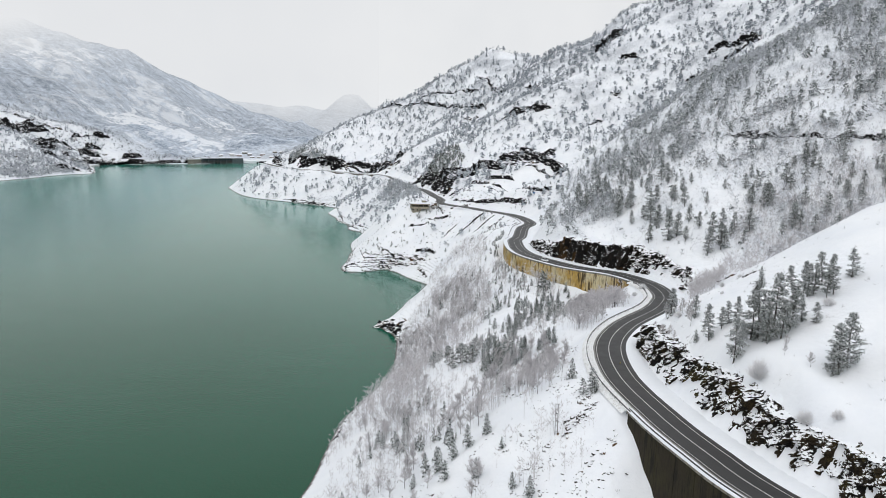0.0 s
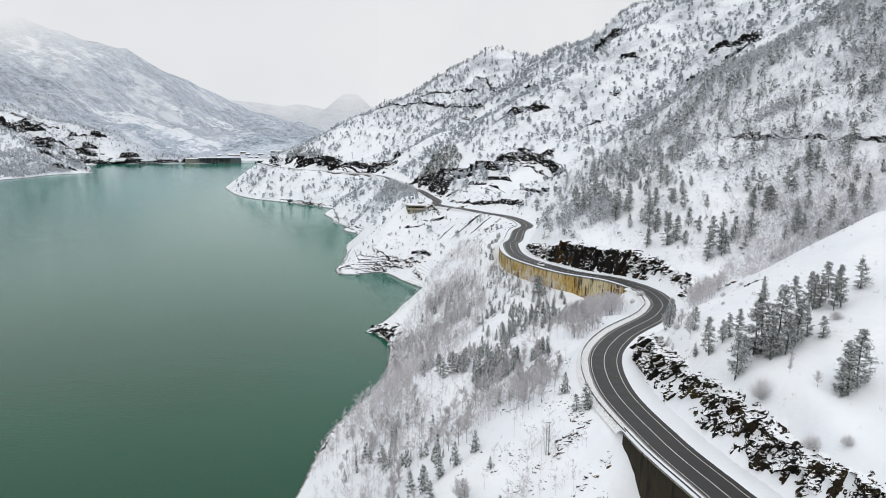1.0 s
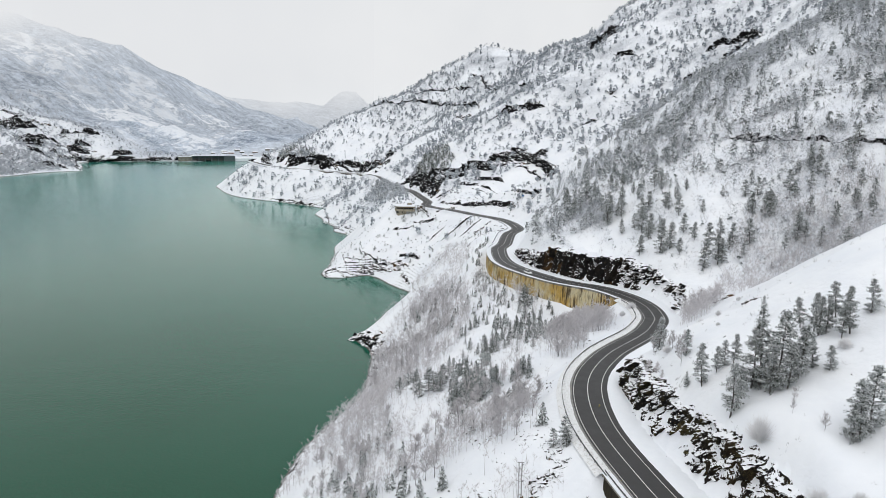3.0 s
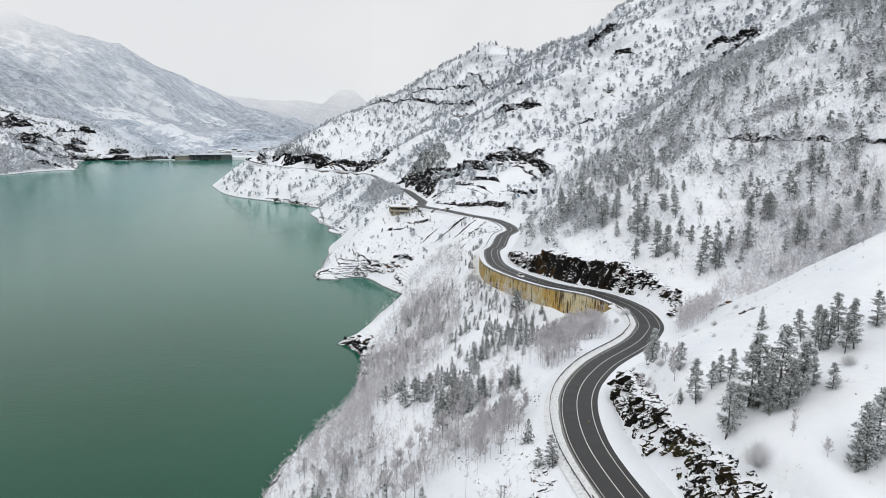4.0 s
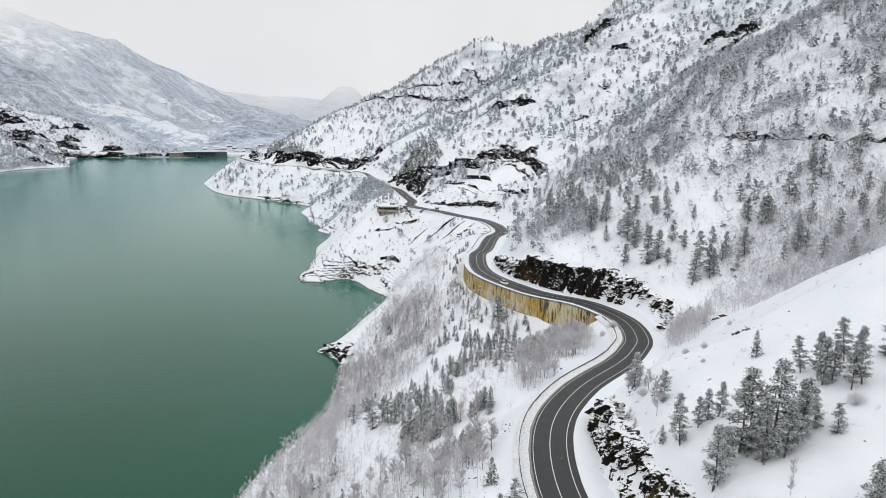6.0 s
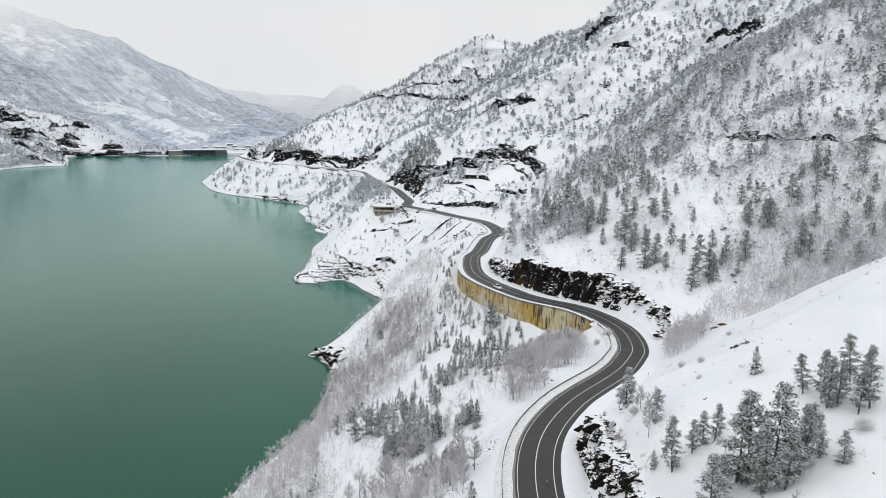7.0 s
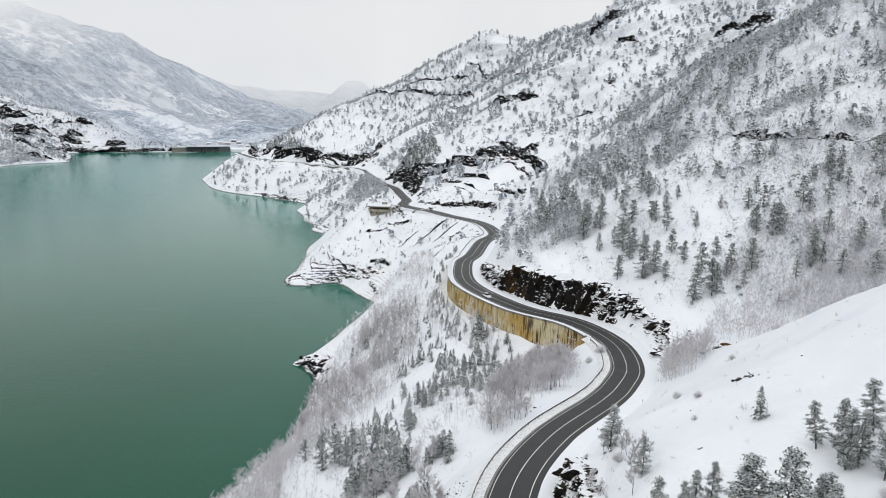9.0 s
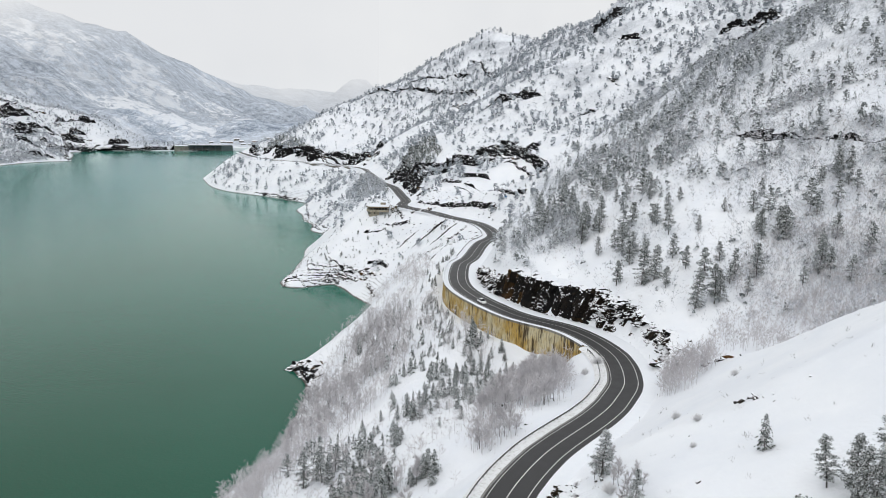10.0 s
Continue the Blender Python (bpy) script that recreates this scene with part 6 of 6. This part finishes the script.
# ---------------------------------------------------------------- buildings and small things
def viewpoint_building():
    """Two storeys of weathered concrete with a rounded end, a jutting flat roof under snow."""
    x, y = -281.5, 606
    z = 42.0
    ob = thing("viewpoint_building", pose(x, y, z, 0, 0, 25), "weathered concrete round-ended pavilion with snow on its flat roof", "building")

    def outline(half, deep, inset):
        pts = [(half - inset, -deep + inset), (half - inset, deep - inset)]
        for k in range(11):
            a = math.pi / 2 + math.pi * k / 10
            pts.append((-half + deep + math.cos(a) * (deep - inset), math.sin(a) * (deep - inset)))
        return pts

    def slab(bm, pts, lo, hi):
        low, top = [bm.verts.new((*p, lo)) for p in pts], [bm.verts.new((*p, hi)) for p in pts]
        bm.faces.new(low[::-1])
        bm.faces.new(top)
        for k in range(len(pts)):
            j = (k + 1) % len(pts)
            bm.faces.new((low[k], low[j], top[j], top[k]))
        return bm

    part("lower_storey", slab(bmesh.new(), [(px * 0.58 - 3.6, py * 0.9) for px, py in outline(10, 5.5, 1.0)], -5, 2.6), MAT["beige"], ob)
    part("floor_slab", slab(bmesh.new(), outline(10.4, 5.9, 0.0), 2.2, 3.0), MAT["beige"], ob, "jutting concrete floor slab")
    part("inner_wall", slab(bmesh.new(), outline(10, 5.5, 1.4), 3.0, 5.6), MAT["void"], ob, "dark recessed window band")
    part("roof", slab(bmesh.new(), outline(11, 6.4, 0.0), 5.6, 6.3), MAT["timber"], ob, "brown roof edge")
    bm = slab(bmesh.new(), outline(11, 6.4, 0.15), 6.3, 6.95)
    bmesh.ops.bevel(bm, geom=[e for e in bm.edges if e.verts[0].co.z > 6.9 and e.verts[1].co.z > 6.9], offset=0.3, segments=2, affect="EDGES")
    part("roof_snow", bm, MAT["snow"], ob, "thick snow on the roof")
    part("parapet", slab(bmesh.new(), outline(10.4, 5.9, 0.05), 3.0, 3.9), MAT["beige"], ob, "concrete balcony parapet")
    pts = outline(10, 5.5, 1.1)
    for a, b in zip(pts[2:], pts[3:] + pts[:1]):
        px, py = (a[0] + b[0]) / 2, (a[1] + b[1]) / 2
        turn = math.degrees(math.atan2(b[1] - a[1], b[0] - a[0]))
        part("pillar", box(bmesh.new(), (-0.18, -0.18, 3.0), (0.18, 0.18, 5.6), 0.03), MAT["beige"], ob, m=pose(a[0], a[1], 0, 0, 0, turn))
        part("window", box(bmesh.new(), (-0.4, -0.14, 0.3), (0.4, 0.14, 1.9), 0.03), MAT["void"], ob, "dark empty window opening", m=pose(px * 0.58 - 3.6, py * 0.9, 0, 0, 0, turn))
    for k in range(6):
        px = -5 + k * 2.6
        part("pillar", box(bmesh.new(), (-0.18, -0.18, 3.0), (0.18, 0.18, 5.6), 0.03), MAT["beige"], ob, m=pose(px + 1.3, -4.3, 0))
    part("stair_house", box(bmesh.new(), (2.5, 0.5, 6.3), (7.0, 4.5, 8.6), 0.08), MAT["beige"], ob, "small concrete stair house on the roof")
    part("stair_house_snow", box(bmesh.new(), (2.2, 0.2, 8.6), (7.3, 4.8, 9.1), 0.15), MAT["snow"], ob)
    ob.scale = (0.8, 1.3, 0.95)
    return ob


viewpoint_building()


def roadside_kiosk():
    x, y, z, a = on_road(along(-262, 613), -8.5)
    ob = thing("roadside_kiosk", pose(x, y, float(ground_height([x], [y])[0]) + 0.3, 0, 0, a), "small open timber stall with snow on its roof beside the road", "kiosk")
    for px in (-2.2, 2.2):
        for py in (-1.2, 1.2):
            part("post", box(bmesh.new(), (px - 0.1, py - 0.1, -0.5), (px + 0.1, py + 0.1, 2.5), 0.02), MAT["timber"], ob)
    part("back_wall", box(bmesh.new(), (-2.2, -1.32, 0.0), (2.2, -1.22, 2.3), 0.01), MAT["timber"], ob)
    part("counter", box(bmesh.new(), (-2.2, 1.0, 0.0), (2.2, 1.3, 1.0), 0.02), MAT["timber"], ob)
    part("roof", box(bmesh.new(), (-2.8, -1.8, 2.5), (2.8, 1.8, 2.7), 0.03), MAT["timber"], ob)
    part("roof_snow", box(bmesh.new(), (-2.75, -1.75, 2.7), (2.75, 1.75, 3.05), 0.12), MAT["snow"], ob)
    return ob


roadside_kiosk()


def hatchback():
    """A white car that comes down the road."""
    x, y, z, a = on_road(along(-96.8, 354.6), -1.7)
    ob = thing("car", pose(x, y, z + 0.06, 0, 0, a + 180), "white hatchback car with dark windows on the road", "car")
    bm = bmesh.new()
    prof = [(-2.05, 0.32), (-2.1, 0.75), (-1.95, 0.98), (0.75, 0.95), (1.9, 0.78), (2.1, 0.6), (2.1, 0.32)]
    rings = []
    for yy, k in ((-0.86, 0.94), (-0.80, 1.0), (0.80, 1.0), (0.86, 0.94)):
        rings.append([bm.verts.new((px * (0.985 if k < 1 else 1), yy, 0.32 + (pz - 0.32) * k)) for px, pz in prof])
    for p, q in zip(rings, rings[1:]):
        for j in range(len(prof)):
            i = (j + 1) % len(prof)
            bm.faces.new((p[j], p[i], q[i], q[j]))
    bm.faces.new(rings[0][::-1])
    bm.faces.new(rings[-1])
    bmesh.ops.recalc_face_normals(bm, faces=bm.faces[:])
    body = part("body", bm, MAT["car_white"], ob)
    bm = bmesh.new()
    low = [(-1.95, 0.96), (0.85, 0.94)]
    quad = [[bm.verts.new(v) for v in ((-1.98, s * 0.80, 0.95), (0.95, s * 0.80, 0.93), (0.15, s * 0.62, 1.42), (-1.6, s * 0.62, 1.44))] for s in (-1, 1)]
    bm.faces.new(quad[0])
    bm.faces.new(quad[1][::-1])
    for j in range(4):
        i = (j + 1) % 4
        bm.faces.new((quad[0][i], quad[0][j], quad[1][j], quad[1][i]))
    bmesh.ops.recalc_face_normals(bm, faces=bm.faces[:])
    part("window_band", bm, MAT["car_glass"], ob, "dark car windows")
    part("roof", box(bmesh.new(), (-1.62, -0.63, 1.42), (0.14, 0.63, 1.49), 0.03), MAT["car_white"], ob)
    for s in (-1, 1):
        part("headlight", box(bmesh.new(), (1.98, s * 0.62 - 0.16, 0.58), (2.12, s * 0.62 + 0.16, 0.72), 0.02), MAT["metal"], ob, "clear headlight")
        part("tail_light", box(bmesh.new(), (-2.13, s * 0.66 - 0.12, 0.66), (-2.02, s * 0.66 + 0.12, 0.86), 0.02), MAT["mesh_red"], ob, "red tail light")
        part("mirror", box(bmesh.new(), (0.65, s * 0.95 - 0.09, 0.92), (0.80, s * 0.95 + 0.09, 1.05), 0.02), MAT["car_white"], ob)
        for px in (-1.3, 1.32):
            bm = bmesh.new()
            bmesh.ops.create_cone(bm, cap_ends=True, segments=18, radius1=0.31, radius2=0.31, depth=0.2, matrix=Matrix.Rotation(math.pi / 2, 4, "X"))
            wheel = part("wheel", bm, MAT["rubber"], ob, "black tyre", m=pose(px, s * 0.78, 0.31))
            bm = bmesh.new()
            bmesh.ops.create_cone(bm, cap_ends=True, segments=14, radius1=0.2, radius2=0.2, depth=0.22, matrix=Matrix.Rotation(math.pi / 2, 4, "X"))
            part("rim", bm, MAT["metal"], wheel, "grey metal rim")
    return ob


hatchback()


STONES = rock_meshes(3, MAT["stone"], "fallen_stone", 0.75)


def fallen_stone(u, offset, size, seed):
    x, y, z, a = on_road(u, offset)
    ob = new("fallen_stone", STONES[seed % len(STONES)])
    ob.matrix_basis = pose(x, y, z + size * 0.45, 10 * seed, 20, 47 * seed)
    ob.scale = (size, size * 0.8, size * 0.6)
    return tagged(ob, "ochre-brown stone fallen on the wet road", "stone", "stones on the road")


fallen_stone(along(-32.7, 196.2), 1.9, 0.62, 10)
fallen_stone(along(-30, 179), -3.2, 0.16, 2)
fallen_stone(along(-37, 205), -3.7, 0.18, 3)
fallen_stone(along(-20, 162), -3.6, 0.15, 4)


def marker_post(u, offset):
    x, y, z, a = on_road(u, offset)
    ob = thing("marker_post", pose(x, y, float(ground_height([x], [y])[0]), 0, 0, a), "thin white road marker post in the snow", "marker post", "marker posts along the road")
    part("shaft", box(bmesh.new(), (-0.05, -0.06, -0.3), (0.05, 0.06, 1.2), 0.01), MAT["car_white"], ob)
    part("band", box(bmesh.new(), (-0.053, -0.063, 0.85), (0.053, 0.063, 1.02), 0.01), MAT["rubber"], ob, "black band")
    return ob


for u in np.arange(along(-33, 262), along(-60, 328), 14):
    marker_post(u, 8.6)


def twin_pole(x, y, height, turn):
    """A slim utility pole of two shafts joined by rungs."""
    ob = thing("utility_pole", pose(x, y, float(ground_height([x], [y])[0]) - 0.3, 0, 0, turn), "slim grey twin-shaft utility pole standing in the snow", "utility pole", "utility poles below the road")
    for px in (-0.28, 0.28):
        bm = bmesh.new()
        bmesh.ops.create_cone(bm, cap_ends=True, segments=8, radius1=0.11, radius2=0.08, depth=height, matrix=Matrix.Translation((px, 0, height / 2)))
        part("shaft", bm, MAT["pole"], ob)
    for k in range(int(height / 1.3)):
        part("rung", box(bmesh.new(), (-0.28, -0.04, 0.9 + k * 1.3), (0.28, 0.04, 0.99 + k * 1.3), 0.01), MAT["pole"], ob)
    part("crossarm", box(bmesh.new(), (-0.6, -0.06, height - 0.15), (0.6, 0.06, height), 0.02), MAT["pole"], ob)
    return ob


for x, y, h, turn in ((-40.1, 162.3, 7.4, 25), (-56, 204.6, 7.0, 25), (-70.5, 236, 4.0, 25)):
    twin_pole(x, y, h, turn)


def dam():
    """The intake works at the far end of the lake: a pale block and dark gate bays between piers."""
    ob = thing("dam", pose(-1302, 1482, 0, 0, 0, 46), "low grey concrete dam with dark gate bays", "dam")
    part("left_block", box(bmesh.new(), (0, 0, -6), (33, 26, 13), 0.4), MAT["concrete"], ob, "pale concrete block")
    part("left_block_snow", box(bmesh.new(), (-1, -1, 13), (34, 27, 14.2), 0.4), MAT["snow"], ob)
    part("back_wall", box(bmesh.new(), (33, 9, -6), (112, 24, 14), 0.3), MAT["slate"], ob, "dark wall behind the gates")
    for k in range(6):
        px = 33 + k * 15.4
        part("pier", box(bmesh.new(), (px, 0, -6), (px + 2.6, 12, 13.5), 0.2), MAT["slate"], ob)
    for k in range(5):
        px = 33 + k * 15.4 + 2.6
        part("gate", box(bmesh.new(), (px, 5, -6), (px + 12.8, 6, 7.5), 0.2), MAT["metal"], ob, "dark steel sluice gate")
    part("deck", box(bmesh.new(), (32, -1.5, 13.5), (113, 25, 15.5), 0.3), MAT["slate"], ob)
    part("deck_snow", box(bmesh.new(), (32, -1, 15.5), (113, 25, 16.2), 0.3), MAT["snow"], ob)
    part("right_block", box(bmesh.new(), (112, 1, -6), (138, 24, 14.5), 0.4), MAT["slate"], ob, "dark stained concrete block")
    part("bank", box(bmesh.new(), (138, 6, -6), (250, 40, 9), 2.0), MAT["snow"], ob, "long snow-covered bank")
    ob.scale = (0.94, 0.82, 0.86)
    return ob


dam()


def far_house(x, y, w, d, h, turn, k):
    z = float(ground_height([x], [y])[0])
    ob = thing("house", pose(x, y, z - 1.5, 0, 0, turn), ("plain grey house", "pale rose house", "small grey house")[k % 3] + " with a snowy gable roof far off", "house", "houses behind the dam")
    part("wall", box(bmesh.new(), (-w / 2, -d / 2, -3), (w / 2, d / 2, h), 0.05), MAT[("concrete", "plaster_rose", "concrete")[k % 3]], ob)
    bm = bmesh.new()
    v = [bm.verts.new(c) for c in ((-w / 2 - 0.6, -d / 2 - 0.6, h), (w / 2 + 0.6, -d / 2 - 0.6, h), (w / 2 + 0.6, d / 2 + 0.6, h), (-w / 2 - 0.6, d / 2 + 0.6, h),
                                  (-w / 2 - 0.6, 0, h + d * 0.3), (w / 2 + 0.6, 0, h + d * 0.3))]
    for f in ((0, 1, 5, 4), (2, 3, 4, 5), (0, 4, 3), (1, 2, 5), (0, 3, 2, 1)):
        bm.faces.new([v[i] for i in f])
    part("roof", bm, MAT["snow"], ob, "snowy gable roof")
    for i in range(3):
        px = -w / 2 + (i + 0.5) * w / 3
        part("window", box(bmesh.new(), (px - 0.7, -d / 2 - 0.05, h * 0.45), (px + 0.7, -d / 2 + 0.05, h * 0.8), 0.02), MAT["void"], ob, "dark window")
    return ob


hr = random.Random(9)
for k in range(16):
    t, row = (k // 2) / 7, k % 2
    far_house(-1335 + 185 * t + hr.uniform(-8, 8), 1648 + 55 * t + 42 * row + hr.uniform(-12, 12), hr.uniform(8, 16), hr.uniform(6, 9), hr.uniform(3.5, 6.5), 40 + hr.uniform(-15, 15), k)


def blue_sign():
    x, y = -173, 582
    ob = thing("road_sign", pose(x, y, float(ground_height([x], [y])[0]), 0, 0, 20), "small plain blue sign board on two posts in the snow", "sign")
    for px in (-0.5, 0.5):
        part("post", box(bmesh.new(), (px - 0.05, 0.03, -0.5), (px + 0.05, 0.12, 2.6), 0.01), MAT["metal"], ob)
    part("board", box(bmesh.new(), (-0.75, -0.03, 1.6), (0.75, 0.03, 2.6), 0.01), MAT["sign_blue"], ob, "blue board")
    return ob


blue_sign()


# ---------------------------------------------------------------- low cloud on the far ridges, haze and sky, as glowing sheets
def cloud_sheet(name, radius, az_lo, az_hi, z_lo, z_hi, clear_at, full_at, haze, label):
    m = bpy.data.materials.new(name)
    m.use_nodes = True
    nt = m.node_tree
    nt.nodes.clear()
    out, mix = nt.nodes.new("ShaderNodeOutputMaterial"), nt.nodes.new("ShaderNodeMixShader")
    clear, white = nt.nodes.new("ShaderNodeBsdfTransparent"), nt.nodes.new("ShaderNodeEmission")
    # the sheet glows in sky colour; its thin part veils the distance like haze
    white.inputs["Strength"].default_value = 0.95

    def add(kind, links=(), **values):
        n = nt.nodes.new(kind)
        for key, v in values.items():
            if key == "operation":
                n.operation = v
            else:
                n.inputs[key.replace("_", " ")].default_value = v
        for src, dst in links:
            nt.links.new(src, n.inputs[dst])
        return n

    p = coords(add)
    zz = add("ShaderNodeSeparateXYZ", [(p, 0)]).outputs[2]
    drift = fbm(add, p, 0.0016, 5.0, 0.55)
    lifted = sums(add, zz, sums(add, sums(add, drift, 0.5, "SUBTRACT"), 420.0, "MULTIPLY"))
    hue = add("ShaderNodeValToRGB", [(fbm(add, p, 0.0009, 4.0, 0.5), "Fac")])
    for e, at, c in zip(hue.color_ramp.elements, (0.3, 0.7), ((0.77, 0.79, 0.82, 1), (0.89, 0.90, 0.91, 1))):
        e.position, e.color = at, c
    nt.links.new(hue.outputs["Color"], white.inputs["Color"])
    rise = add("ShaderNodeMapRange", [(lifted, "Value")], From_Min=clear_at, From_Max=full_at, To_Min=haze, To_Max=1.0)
    rise.interpolation_type = "SMOOTHSTEP"
    nt.links.new(rise.outputs[0], mix.inputs[0])
    nt.links.new(clear.outputs[0], mix.inputs[1])
    nt.links.new(white.outputs[0], mix.inputs[2])
    nt.links.new(mix.outputs[0], out.inputs[0])
    az = np.radians(np.linspace(az_lo, az_hi, 40))
    zs = np.linspace(z_lo, z_hi, 5)
    v = np.array([(math.sin(a) * radius, math.cos(a) * radius, z) for a in az for z in zs])
    f = [[i * 5 + j, (i + 1) * 5 + j, (i + 1) * 5 + j + 1, i * 5 + j + 1] for i in range(39) for j in range(4)]
    ob = new(name, mesh_of(name, v, f, m, True))
    return tagged(ob, label, "low cloud", kind="structure")


cloud_sheet("backdrop_cloud_1", 2350, -80, -28, -5, 1100, 195, 375, 0.12, "glowing backdrop sheet of low cloud and haze before the far ridge")
cloud_sheet("backdrop_cloud_2", 4000, -50, 12, -5, 1800, 60, 330, 0.42, "glowing backdrop sheet of mist, haze and sky over the end of the valley")
